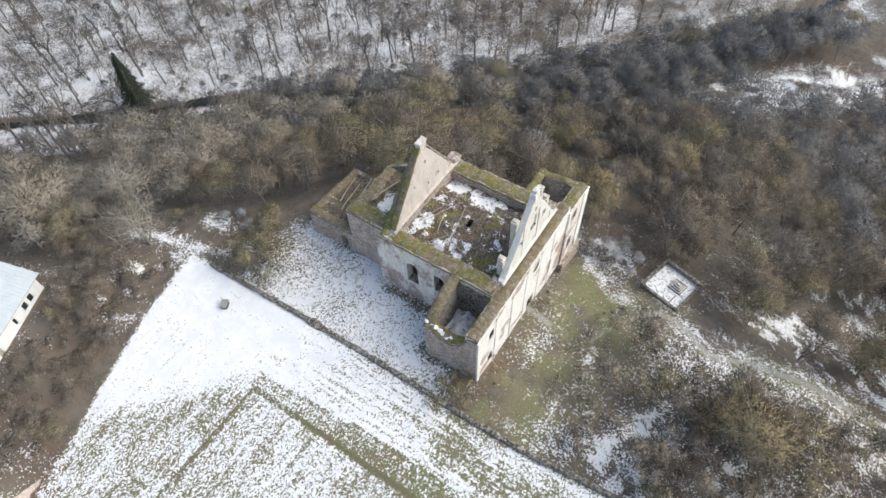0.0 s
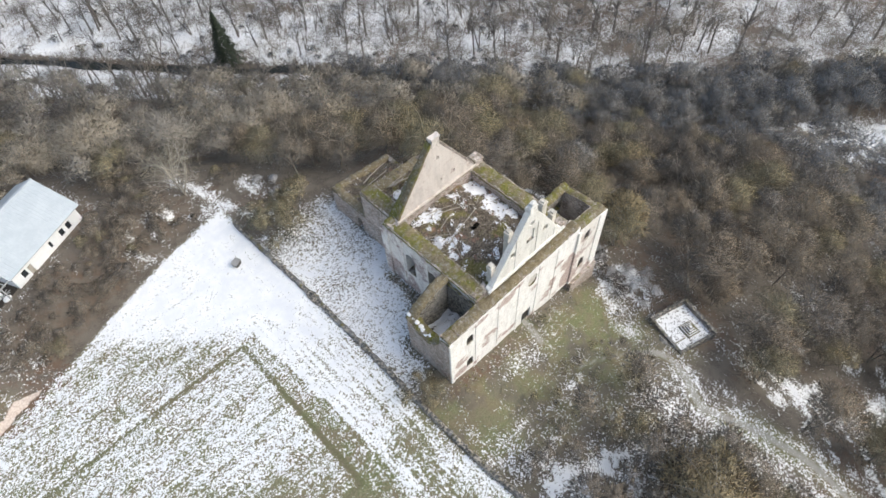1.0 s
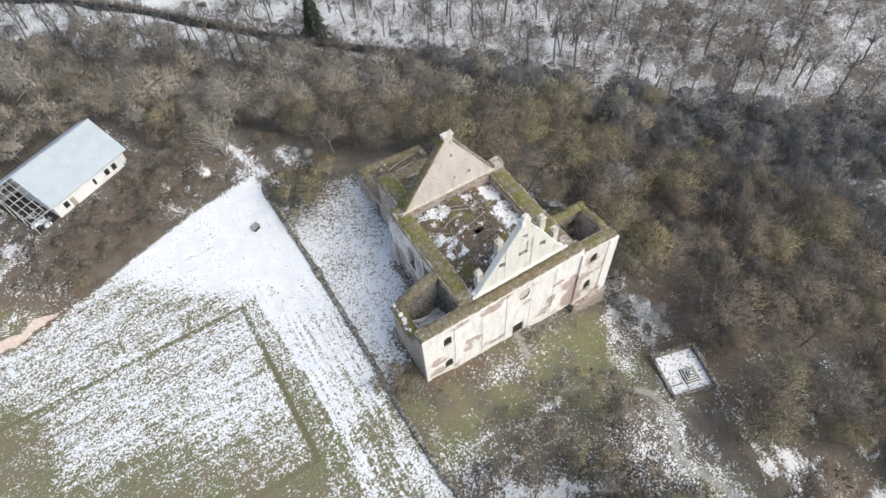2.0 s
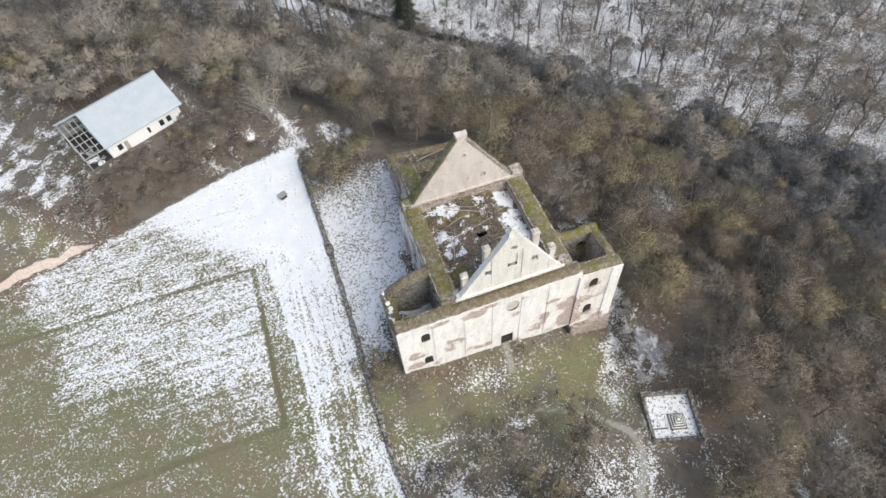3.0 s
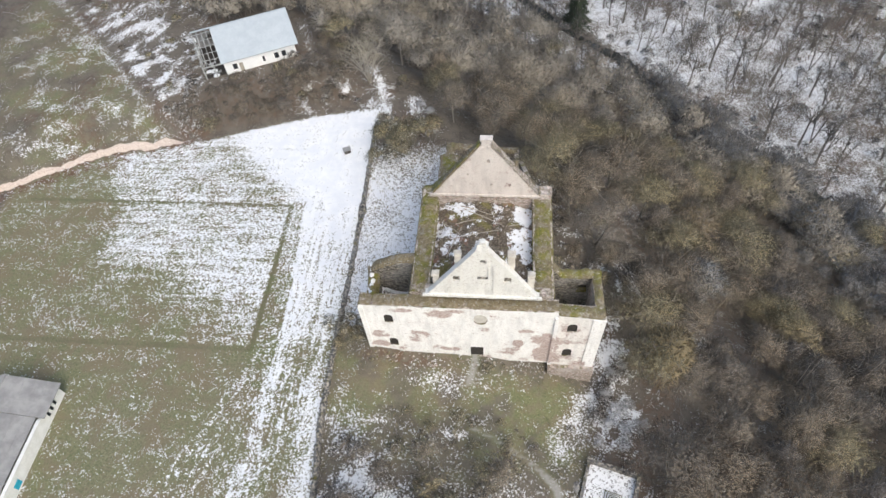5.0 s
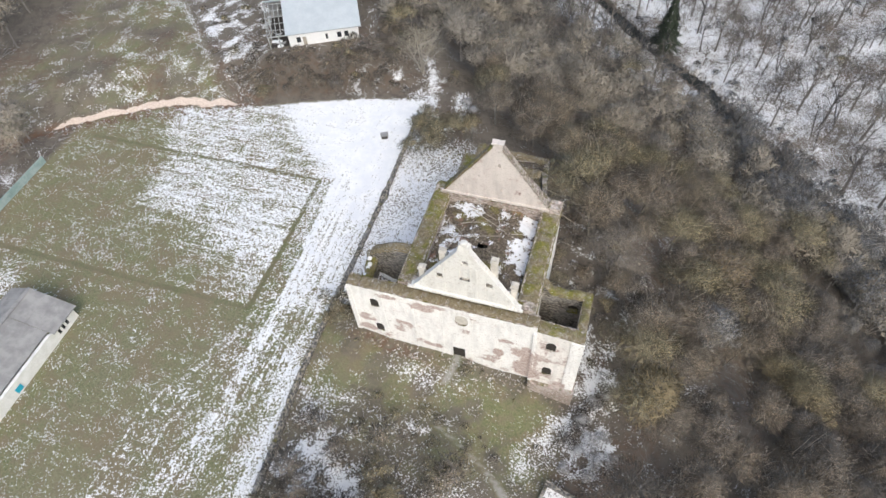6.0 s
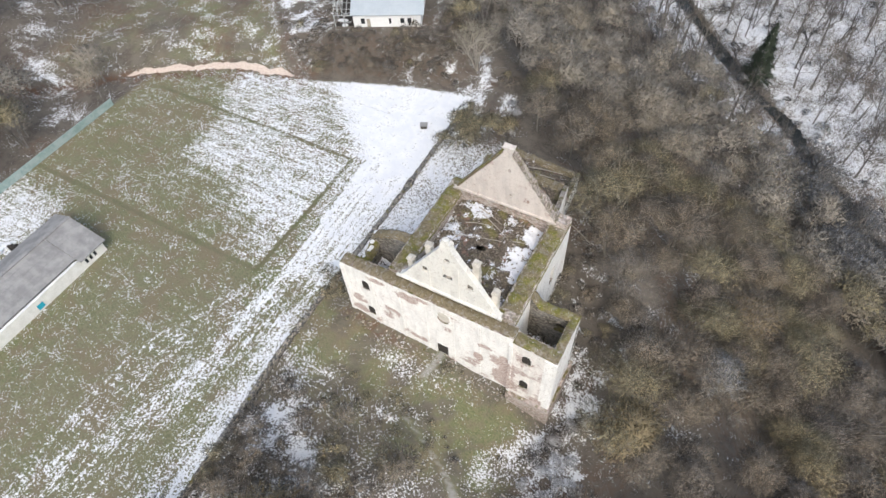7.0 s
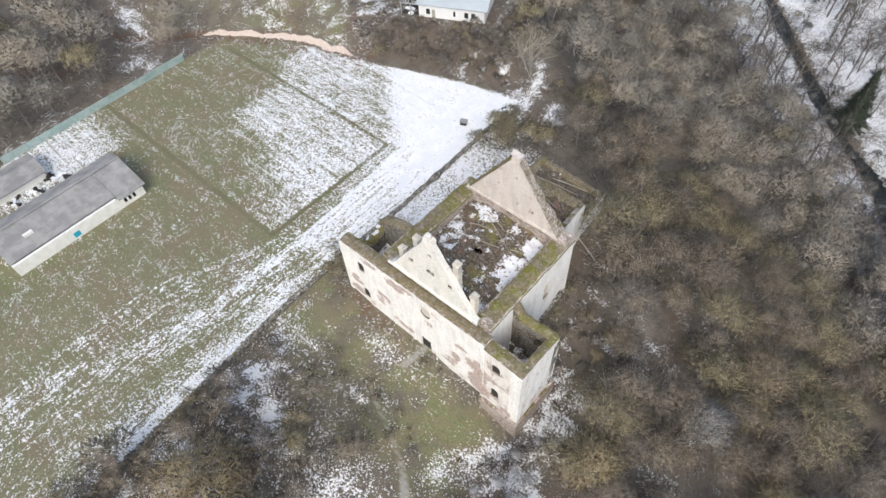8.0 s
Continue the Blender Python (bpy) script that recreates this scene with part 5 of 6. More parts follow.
for i in range(18):
    y = 17.4 - 2.25 * i
    bm = bmesh.new()
    box(bm, -70.75 + 0.1 * wobble(i, 1), -70.6 + 0.1 * wobble(i, 1), y - 2.2, y, 0.4, 2.45 + 0.12 * wobble(i, 3))
    part("sheet", bm, M_MESH, fence)
    bm = bmesh.new()
    box(bm, -70.9, -70.78, y - 0.06, y + 0.06, 0.3, 2.5)
    part("post", bm, M_WOODGREY, fence)
for i, (x, y, a) in enumerate(((-58.6, -16.5, 20), (-59.5, -19.0, 70), (-58.4, -22.5, -10), (-59.3, -26.0, 40))):
    ob = new("scrap_heap", None)
    ob.matrix_basis = pose(x, y, 0.9, 0, 0, a)
    tagged(ob, "heap of dark scrap and snow-covered boards behind the barn", "scrap heap", "scrap behind the barn")
    for k in range(5):
        bm = bmesh.new()
        dx, dy = random.uniform(-1, 1), random.uniform(-1, 1)
        box(bm, -0.7, 0.7, -0.25, 0.25, 0, 0.25 + 0.3 * random.random(), pose(dx, dy, 0.05, 8, 5, 40 * k))
        part("board", bm, M_SNOW if k % 2 else M_DARK, ob)

# ---------------------------------------------------------------- old boundary wall, stone and tomb
bm = bmesh.new()
n = 330
rows = []
for i in range(n + 1):
    y = 47.0 - 110.0 * i / n
    x = wall_line(y) + 0.15 * math.sin(y * 0.12) + 0.12 * wobble(y, 2, 0.5)
    gap = 1 - 0.9 * math.exp(-((y - 24.3) / 0.8) ** 2)
    h = (0.55 + 0.30 * smooth(-6, -14, y) + 0.30 * wobble(y, 5, 0.6) + 0.15 * wobble(y, 7, 2.5)) * gap
    w = 0.38 + 0.14 * wobble(y, 9, 0.9) + 0.35 * math.exp(-((y - 25.2) / 1.2) ** 2)
    b = height(x, y)
    rows.append([bm.verts.new((x + a * w, y, b + c * max(0.08, h) - (0.9 if c == 0 else 0))) for a, c in ((-1, 0), (-0.95, 0.7), (-0.5, 1.0), (0.1, 1.08), (0.6, 0.92), (0.95, 0.65), (1, 0))])
for a, b in zip(rows, rows[1:]):
    for j in range(6):
        bm.faces.new((a[j], a[j + 1], b[j + 1], b[j]))
tagged(part("boundary_wall", bm, M_STONE), "low overgrown dark stone wall between field and churchyard", "stone wall")

well = group("well_box", "small grey concrete box with dark openings in the snowy field", "well box", pose(-10.0, 39.3, 0.85, 0, 0, 25) @ Matrix.Scale(0.8, 4))
bm = bmesh.new()
box(bm, -0.75, 0.75, -0.6, 0.6, 0, 0.95)
bmesh.ops.bevel(bm, geom=bm.edges[:], offset=0.06, segments=2, affect="EDGES")
body = part("body", bm, M_STONE, well)
# flat near-black slabs on the body paint the openings' shade
for x in (-0.38, 0.36):
    bm = bmesh.new()
    box(bm, x - 0.26, x + 0.26, -0.63, -0.55, 0.15, 0.75)
    part("opening", bm, M_DARK, body)
bm = bmesh.new()
box(bm, -0.9, 0.9, -0.72, 0.72, 0.95, 1.06)
part("lid", bm, M_SLATE, well)

TOMB = pose(34.05, -17.2, -4.7, 0, 0, -15.5)
tomb = group("walled_grave", "snow-covered square grave plot with low dark walls and a stepped block", "grave plot", TOMB)
bm = bmesh.new()
box(bm, -3.1, 3.1, -3.1, 3.1, -2.5, 0.0)
part("platform", bm, M_SPECKLED, tomb, "thin snow on the paving")
for x0, x1, y0, y1 in ((-3.6, 3.6, 3.1, 3.6), (3.1, 3.6, -3.6, 3.1), (-3.5, -3.1, -3.6, 3.1), (-3.1, 3.1, -3.5, -3.1)):
    bm = bmesh.new()
    tall = 0.85 if (y0 > 3 or x0 > 3) else 0.4
    box(bm, x0, x1, y0, y1, -2.5, tall)
    bmesh.ops.subdivide_edges(bm, edges=bm.edges[:], cuts=6, use_grid_fill=True)
    for v in bm.verts:
        if v.co.z > 0:
            v.co.z += 0.12 * wobble(v.co.x, v.co.y, 1.5)
    part("low_wall", bm, M_STONE, tomb)
for k, half in enumerate((1.14, 0.86, 0.58, 0.31)):
    at_step = Matrix.Translation((0.6, -0.85, 0))
    bm = bmesh.new()
    box(bm, -half, half, -half, half, 0.24 * k, 0.24 * k + 0.24, at_step)
    st = part("step", bm, M_TOWER, tomb, "dark stone step")
    bm = bmesh.new()
    c = half - 0.12
    box(bm, -c, c, -c, c, 0.24 * k + 0.236, 0.24 * k + 0.265, at_step)
    part("snow_cap", worn(bm, 0.03, k, 0.5), M_SNOW, st)
bm = bmesh.new()
box(bm, -3.05, -0.95, -1.75, -1.6, 0, 0.12)
part("kerb", bm, M_TOWER, tomb, "dark kerb beside the block")
bm = bmesh.new()
bmesh.ops.create_icosphere(bm, subdivisions=2, radius=0.7)
for v in bm.verts:
    v.co.x, v.co.y, v.co.z = 0.75 * v.co.x - 4.2, 1.3 * v.co.y - 0.6, 0.6 * v.co.z - 0.1
part("grave_mound", worn(bm, 0.12, 4.0), M_STONE, tomb, "heap of stones beside the low wall")

# fallen poles on the vault and beside the chancel
def pole(a, b, r, name="fallen_pole", label="bleached fallen roof pole lying on the vault rubble", cat="pole", grp="poles in the ruin"):
    a, b = Vector(a), Vector(b)
    m = Matrix.Translation(a) @ (b - a).to_track_quat("Z", "Y").to_matrix().to_4x4()
    bb = bmesh.new()
    n, length = 7, (b - a).length
    rings = []
    for i in range(n):
        t = i / (n - 1)
        c = Vector((0.08 * math.sin(3 * t), 0.06 * math.sin(5 * t), length * t))
        rr = r * (1 - 0.45 * t)
        rings.append([bb.verts.new(c + Vector((rr * math.cos(q * 1.0472), rr * math.sin(q * 1.0472), 0))) for q in range(6)])
    for p, q in zip(rings, rings[1:]):
        for i in range(6):
            bb.faces.new((p[i], p[(i + 1) % 6], q[(i + 1) % 6], q[i]))
    bb.faces.new(rings[0][::-1])
    bb.faces.new(rings[-1])
    ob = part(name, bb, M_WOODGREY)
    ob.matrix_basis = m
    return tagged(ob, label, cat, grp)


for a, b in (((14.0, 16.4, 12.5), (18.9, 14.0, 12.6)), ((11.9, 11.7, 11.9), (18.6, 13.1, 12.7)), ((12.4, 14.2, 12.2), (15.6, 15.0, 12.6)), ((11.3, 8.6, 11.6), (13.2, 13.6, 12.4)), ((10.4, 14.5, 11.9), (13.5, 12.0, 12.3)), ((12.8, 17.6, 12.2), (17.2, 16.0, 12.4)), ((19.5, 13.8, 12.3), (21.5, 15.0, 11.6))):
    pole(a, b, 0.085)
for a, b in (((21.0, 33.6, 4.4), (13.5, 32.0, 5.5)), ((20.6, 31.8, 4.5), (15.0, 30.9, 5.3)), ((13.5, 34.3, 5.5), (19.2, 35.8, 5.0)), ((12.2, 33.0, 5.6), (18.4, 34.2, 5.0)), ((13.2, 26.7, 10.9), (19.3, 25.9, 10.1))):
    pole(a, b, 0.12, label="bleached fallen pole lying on the chancel rubble")
for a, b in (((21.4, 32.0, 3.2), (28.0, 31.0, 1.5)), ((22.2, 28.0, 4.0), (28.0, 26.0, 2.8))):
    pole(a, b, 0.10, label="bleached pole sticking out from the chancel wall")

pole((-64.6, -15.1, 0.8), (-66.2, -15.25, 4.8), 0.13, "leaning_post", "pale post leaning towards the green fence", "post", "")

# ---------------------------------------------------------------- trees
rng = np.random.default_rng(7)


def tube(a, b, ra, rb, sides=3):
    """Vertices and triangles of a tapered branch."""
    a, b = np.array(a, float), np.array(b, float)
    d = b - a
    d /= np.linalg.norm(d) + 1e-9
    p = np.cross(d, (0.3, 0.5, 0.81) if abs(d[2]) < 0.9 else (1.0, 0.2, 0))
    p /= np.linalg.norm(p)
    q = np.cross(d, p)
    ang = np.arange(sides) * 2 * np.pi / sides
    ring = np.cos(ang)[:, None] * p + np.sin(ang)[:, None] * q
    v = np.vstack([a + ring * ra, b + ring * rb])
    i = np.arange(sides)
    j = (i + 1) % sides
    return v, np.vstack([np.stack([i, j, j + sides], 1), np.stack([i, j + sides, i + sides], 1)])


def pack(pieces):
    vs, fs, n = [], [], 0
    for v, f in pieces:
        vs.append(v)
        fs.append(f + n)
        n += len(v)
    return np.vstack(vs), np.vstack(fs)


def twigs(base, tip, width, out, flat=True):
    """Thin blades from base to tip that lie along the round of the crown."""
    d = tip - base
    side = np.cross(d, out if flat else rng.normal(size=d.shape)) + 0.25 * np.linalg.norm(d, axis=1, keepdims=True) * rng.normal(size=d.shape)
    side /= np.linalg.norm(side, axis=1, keepdims=True) + 1e-9
    side *= width[:, None] / 2
    turn = np.sum(np.cross(2 * side, d) * out, axis=1) < 0
    side[turn] *= -1
    v = np.stack([base - side, base + side, tip], 1).reshape(-1, 3)
    return v, np.arange(len(v)).reshape(-1, 3), np.repeat(out, 3, axis=0)


def bare_tree(h, r, limbs, count, width, stems=1, droop=0.0, girth=0.017):
    """Wood and twigs of a leafless tree of height h and crown radius r."""
    wood, tw = [], []
    tops = []
    for s in range(stems):
        lean = rng.normal(size=2) * (0.12 if stems == 1 else 0.35) * r
        foot = np.array([*(rng.normal(size=2) * 0.12 * (stems > 1)), 0])
        knee = np.array([lean[0] * 0.5, lean[1] * 0.5, 0.35 * h])
        head = np.array([lean[0], lean[1], 0.75 * h])
        rr = girth * h / math.sqrt(stems)
        wood += [tube(foot - (0, 0, 0.4), knee, rr, rr * 0.7, 4), tube(knee, head, rr * 0.7, rr * 0.25, 3)]
        tops.append((foot, knee, head, rr))
    for k in range(limbs):
        foot, knee, head, rr = tops[k % stems]
        t = rng.uniform(0.1, 0.9)
        a = knee + (head - knee) * t if rng.random() < 0.75 else foot + (knee - foot) * rng.uniform(0.6, 1)
        ang = 2.4 * k + rng.uniform(-0.4, 0.4)
        out = rng.uniform(0.55, 0.95) * r
        b = np.array([math.cos(ang) * out, math.sin(ang) * out, min(h * 0.95, a[2] + rng.uniform(0.10, 0.34) * h)])
        m = (a + b) / 2 + np.array([0, 0, 0.05 * h])
        wood += [tube(a, m, rr * 0.42, rr * 0.26), tube(m, b, rr * 0.26, rr * 0.08)]
        for _ in range(4):
            c = m + (b - m) * rng.uniform(0, 1)
            e = c + rng.normal(size=3) * 0.28 * r + np.array([0, 0, 0.12 * h])
            wood.append(tube(c, e, rr * 0.14, rr * 0.05))
    # twigs stand out from a handful of lobes, so that the crown is uneven and has gaps
    lobes = 8 if r > 2 else 4
    ang = np.arange(lobes) * 2.4 + rng.uniform(0, 6)
    off = rng.uniform(0.25, 0.72, lobes)
    off[0] = 0.1
    cen = np.stack([np.cos(ang) * off * r, np.sin(ang) * off * r, h * (0.80 - 0.42 * off ** 1.5 + rng.uniform(-0.05, 0.05, lobes))], 1)
    size = rng.uniform(0.36, 0.56, lobes) * r
    which = rng.choice(lobes, size=count, p=size ** 2 / np.sum(size ** 2))
    u = rng.normal(size=(count, 3))
    u /= np.linalg.norm(u, axis=1, keepdims=True)
    u[:, 2] = np.abs(u[:, 2]) * 1.1 - 0.25
    k = rng.uniform(0.55, 1.06, count) * size[which]
    base = cen[which] + u * np.stack([k, k, k * 0.9], 1)
    out = 0.75 * u + 0.5 * (base - np.array([0, 0, 0.5 * h])) / r + rng.normal(size=(count, 3)) * 0.06
    out /= np.linalg.norm(out, axis=1, keepdims=True)
    d = rng.normal(size=(count, 3)) * 0.55 + 0.65 * out
    d[:, 2] += 0.15 - droop
    d /= np.linalg.norm(d, axis=1, keepdims=True)
    tip = base + d * rng.uniform(0.35, 1.05, count)[:, None] * min(1.0, r / 3.0)
    return pack(wood), twigs(base, tip, rng.uniform(0.6, 1.3, count) * width, out)


def as_mesh(name, v, f, mats, index=None, normals=None):
    me = bpy.data.meshes.new(name)
    me.vertices.add(len(v))
    me.vertices.foreach_set("co", v.astype(np.float32).ravel())
    me.loops.add(f.size)
    me.polygons.add(len(f))
    me.loops.foreach_set("vertex_index", f.ravel().astype(np.int32))
    me.polygons.foreach_set("loop_start", np.arange(0, f.size, 3, dtype=np.int32))
    for m in mats:
        me.materials.append(m)
    if index is not None:
        me.polygons.foreach_set("material_index", index.astype(np.int32))
    me.update(calc_edges=True)
    if normals is not None:
        me.shade_smooth()
        at = me.attributes.new("custom_normal", "FLOAT_VECTOR", "POINT")
        at.data.foreach_set("vector", normals.astype(np.float32).ravel())
    return me


def keep_out(x, y):
    """Where no tree stands."""
    d, side = to_line(x, y, PATHWAY)
    out = (d < 3.4 + np.where(side > 0, -1.2, 1.2) * smooth(-17, -21, y)) | (np.hypot(x + 8.4, y - 57) < 5.0)
    out |= (np.hypot((x - 36.8) / 2.8, (y + 5.2) / 5.5) < 1) | (to_line(x, y, [(38.5, -36.0), (41.5, -41.0), (45.5, -47.5), (50, -56)])[0] < 4.2)
    out |= (x > -7) & (x < 36.0) & (y > -13) & (y < 22)
    out |= (x > -6.5) & (x < 9.5) & (y > 20) & (y < 42)
    out |= (x > 7) & (x < 26.5) & (y > 18) & (y < 41)
    out |= (x < -4) & (y < upper_edge(x) + 1.0) & (x > -72)
    out |= (np.hypot(x - 34, y + 17.2) < 6.8)
    out |= to_line(x, y, [(36, 8), (34, -1), (30, -7), (28, -12)])[0] < 2.6
    out |= to_line(x, y, SNOWY_TRACK)[0] < 3.3
    out |= to_line(x, y, [(-25.6, 74.5), (-23, 68.5), (-21.2, 63.5)])[0] < 2.0
    u = (x + 36.6) * 0.9 + (y - 56.2) * 0.436
    v = -(x + 36.6) * 0.436 + (y - 56.2) * 0.9
    out |= (u > -6) & (u < 16.5) & (v > -4) & (v < 15)
    out |= to_line(x, y, CLEARING)[0] < 13 * np.sqrt(rng.random(np.shape(x)))
    out |= (-(x + 50) * 0.725 - (y - 47) * 0.69 > -3) & (y > upper_edge(x)) & (x > -95) & (y < 95)
    beside = (x + 50) * 0.725 + (y - 47) * 0.69
    out |= (beside > -3) & (beside < 21) & (x < -43) & (x > -84) & (y > 46)
    out |= to_line(x, y, [(-72, 10), (-80, 12), (-88, 15), (-100, 22), (-112, 34)])[0] < 4
    return out


def scatter(x0, x1, y0, y1, step, jitter=0.42):
    gx, gy = np.meshgrid(np.arange(x0, x1, step), np.arange(y0, y1, step))
    gx = gx + rng.uniform(-jitter, jitter, gx.shape) * step
    gy = gy + rng.uniform(-jitter, jitter, gy.shape) * step
    return gx.ravel(), gy.ravel()


KINDS = [bare_tree(rng.uniform(8.0, 12.0), rng.uniform(3.6, 5.4), 9, 3300, 0.165, stems=(1, 2, 3)[i % 3]) for i in range(9)]
COARSE = [bare_tree(rng.uniform(8.0, 12.0), rng.uniform(3.6, 5.4), 5, 1350, 0.25, stems=(1, 2, 3)[i % 3]) for i in range(6)]
BUSH = [bare_tree(rng.uniform(2.2, 3.0), rng.uniform(1.3, 1.8), 4, 640, 0.12, stems=3) for i in range(5)]
TALL = [bare_tree(rng.uniform(10, 14), rng.uniform(3.0, 4.4), 7, 420, 0.06, stems=(1, 1, 2)[i % 3], girth=0.024) for i in range(7)]


def plant(name, spots, kinds, label, category, olive=0.12, scale=(0.55, 1.35), bark=None, twig=None):
    """All the trees of a wood as one mesh."""
    vs, fs, mi, ti, ns, n = [], [], [], [], [], 0
    for x, y in spots:
        z = height(x, y)
        (wv, wf), (tv, tf, tn) = kinds[rng.integers(len(kinds))]
        a, s, tone = rng.uniform(0, 6.283), rng.uniform(*scale), rng.random()
        c, q = math.cos(a) * s, math.sin(a) * s
        m = np.array([[c, -q, 0], [q, c, 0], [0, 0, s * rng.uniform(0.85, 1.15)]])
        turn = np.array([[c / s, -q / s, 0], [q / s, c / s, 0], [0, 0, 1]])
        flat_n = np.zeros_like(wv)
        flat_n[:, 2] = 0.6
        flat_n[:, :2] = wv[:, :2]
        flat_n /= np.linalg.norm(flat_n, axis=1, keepdims=True)
        for v, f, k, nn in ((wv, wf, 0, flat_n), (tv, tf, 2 if rng.random() < olive else 1, tn)):
            ns.append(nn @ turn.T)
            vs.append(v @ m.T + (x, y, z))
            fs.append(f + n)
            mi.append(np.full(len(f), k))
            ti.append(np.full(len(f), tone))
            n += len(v)
    me = as_mesh(name, np.vstack(vs), np.vstack(fs), (bark or M_BARK, twig or M_TWIG, M_TWIG_Y), np.concatenate(mi), np.vstack(ns))
    at = me.attributes.new("tint", "FLOAT", "FACE")
    at.data.foreach_set("value", np.concatenate(ti).astype(np.float32))
    return tagged(new(name, me), label, category, kind="stuff")


def hillside(x, y):
    q, side = to_line(x, y, EDGE)
    d = np.where(side > 0, q, -q)
    z = terrain(x, y)
    return d, z


# slopes
x, y = scatter(-60, 180, -75, 200, 6.3)
d, z = hillside(x, y)
r = to_line(x, y, RIVER)[0]
ok = (d > -1) & (z > -49.5) & ~keep_out(x, y) & (r > np.where((z < -42) & (x < 84), 9, 3)) & ~((x < 26) & (y < -10) & (d < 14))
ok &= rng.random(len(x)) < 0.9
sx, sy = x[ok], y[ok]
near = np.argsort(np.hypot(sx - 36, sy - 10))
singles = near[:150]
rest = near[150:]
deep = hillside(sx[rest], sy[rest])[0] > 48
north = sy[rest] > 46
# haze and dimmer light on these woods are put into their twig colours
for name, pick, kinds, mat, words in (("hillside_wood", ~deep & ~north, KINDS, M_TWIG_DIM, "dense leafless brown wood on the upper valley slope"),
                                      ("northern_wood", ~deep & north, KINDS, M_TWIG_PALE_HAZE, "dense leafless wood on the slope behind the church, paled for haze"),
                                      ("lower_wood", deep & ~north, COARSE, M_TWIG_GREY_HAZE, "dense leafless grey-brown wood on the lower valley slope, greyed for haze"),
                                      ("lower_northern_wood", deep & north, COARSE, M_TWIG_PALE_HAZE, "dense leafless wood low on the northern slope, paled for haze")):
    plant(name, list(zip(sx[rest][pick], sy[rest][pick])), kinds, words, "woodland", 0.08, twig=mat)
x, y = scatter(66, 190, -60, 128, 4.6)
r, side = to_line(x, y, RIVER)
ok = (r > 4) & (r < 26) & (side < 0) & ~keep_out(x, y)
plant("bank_wood", list(zip(x[ok], y[ok])), COARSE, "leafless grey trees standing close along the river bank, greyed for haze", "woodland", 0.03, (0.8, 1.4), twig=M_TWIG_GREY_HAZE)
# single trees close to the ruin
stock = []
for i, ((wv, wf), (tv, tf, tn)) in enumerate(KINDS):
    ob = new("bare_tree")
    tagged(ob, "leafless grey-brown tree with a dense twiggy crown", "tree", "bare trees by the ruin")
    t = new("trunk", as_mesh("trunk", wv, wf, (M_BARK,)))
    c = new("crown", as_mesh("crown", tv, tf, (M_TWIG_Y if i % 5 == 0 else M_TWIG,), None, tn))
    t.parent = c.parent = ob
    stock.append(ob)
for k, i in enumerate(singles):
    m = pose(sx[i], sy[i], height(sx[i], sy[i]), 0, 0, rng.uniform(0, 360))
    s = rng.uniform(0.75, 1.2)
    if k < len(stock):
        stock[k].matrix_basis = m @ Matrix.Scale(s, 4)
    else:
        src = stock[rng.integers(len(stock))]
        ob = copy_thing(src, m)
        ob.scale = (s, s, s)
# trees that stand out from the wood by their colour
for bx, by, bs, kind, mat, words in ((9.5, -33.1, 1.15, 0, M_YELLOW, "broad leafless tree with an olive-yellow crown below the church"), (11.6, -29.2, 0.75, 4, M_RUSSET, "leafless tree with a russet crown below the church"), (15.5, -37.0, 0.8, 2, M_TWIG, "broad leafless grey-brown tree below the church"),
                                     (54.7, 36.4, 1.2, 5, M_YELLOW, "leafless tree with a yellow-brown crown on the slope"), (43.2, 1.4, 1.1, 7, M_YELLOW, "leafless tree with a yellow-brown crown near the stone platform"), (66.8, 37.2, 1.4, 8, M_TWIG_Y, "olive leafless tree with a wide fanning crown on the slope"),
                                     (66.5, -7.6, 1.15, 3, M_TWIG_Y, "broad leafless tree with an olive crown down the slope"), (51.7, 18.2, 1.2, 1, M_TWIG_GREY_HAZE, "wide leafless tree with a violet-grey crown on the slope")):
    (wv, wf), (tv, tf, tn) = KINDS[kind]
    ob = group("bare_tree", words, "tree", pose(bx, by, height(bx, by), 0, 0, 40 * kind) @ Matrix.Scale(bs, 4), "bare trees by the ruin")
    t = new("trunk", as_mesh("trunk", wv, wf, (M_BARK,)))
    c = new("crown", as_mesh("crown", tv, tf, (mat,), None, tn))
    t.parent = c.parent = ob
# brush along the brow above the field, round the house and in front of the church
x, y = scatter(-75, 8, 40, 130, 2.1)
d, z = hillside(x, y)
ok = (y > upper_edge(x) + 1.5) & ~keep_out(x, y) & (d <= 0)
low = ok & (y < 66)
plant("brow_brush", list(zip(x[low], y[low])), BUSH, "low brown brush on the brow above the field", "brush", 0.1)
high = ok & (y >= 66) & (rng.random(len(x)) < 0.55)
plant("upper_wood", list(zip(x[high], y[high])), BUSH, "leafless thicket behind the house", "woodland", 0.1, (1.4, 2.4), twig=M_TWIG_PALE_HAZE)
x, y = scatter(-84, -43, 46, 95, 4.0, 0.5)
beside = (x + 50) * 0.725 + (y - 47) * 0.69
ok = (beside > 1) & (beside < 22) & (y > upper_edge(x) + 4) & (rng.random(len(x)) < 0.45)
plant("meadow_brush", list(zip(x[ok], y[ok])), BUSH, "thin brown brush on the snowy ground beside the house", "brush", 0.2, (0.4, 1.1))
x, y = scatter(-5, 27, -60, -13, 3.2)
ok = ~keep_out(x, y) & (x > -0.8 + 0.05 * (y + 13)) & (rng.random(len(x)) < 0.8)
plant("front_brush", list(zip(x[ok], y[ok])), BUSH, "brown bramble and brush below the church front", "brush", 0.25, (0.8, 2.5))
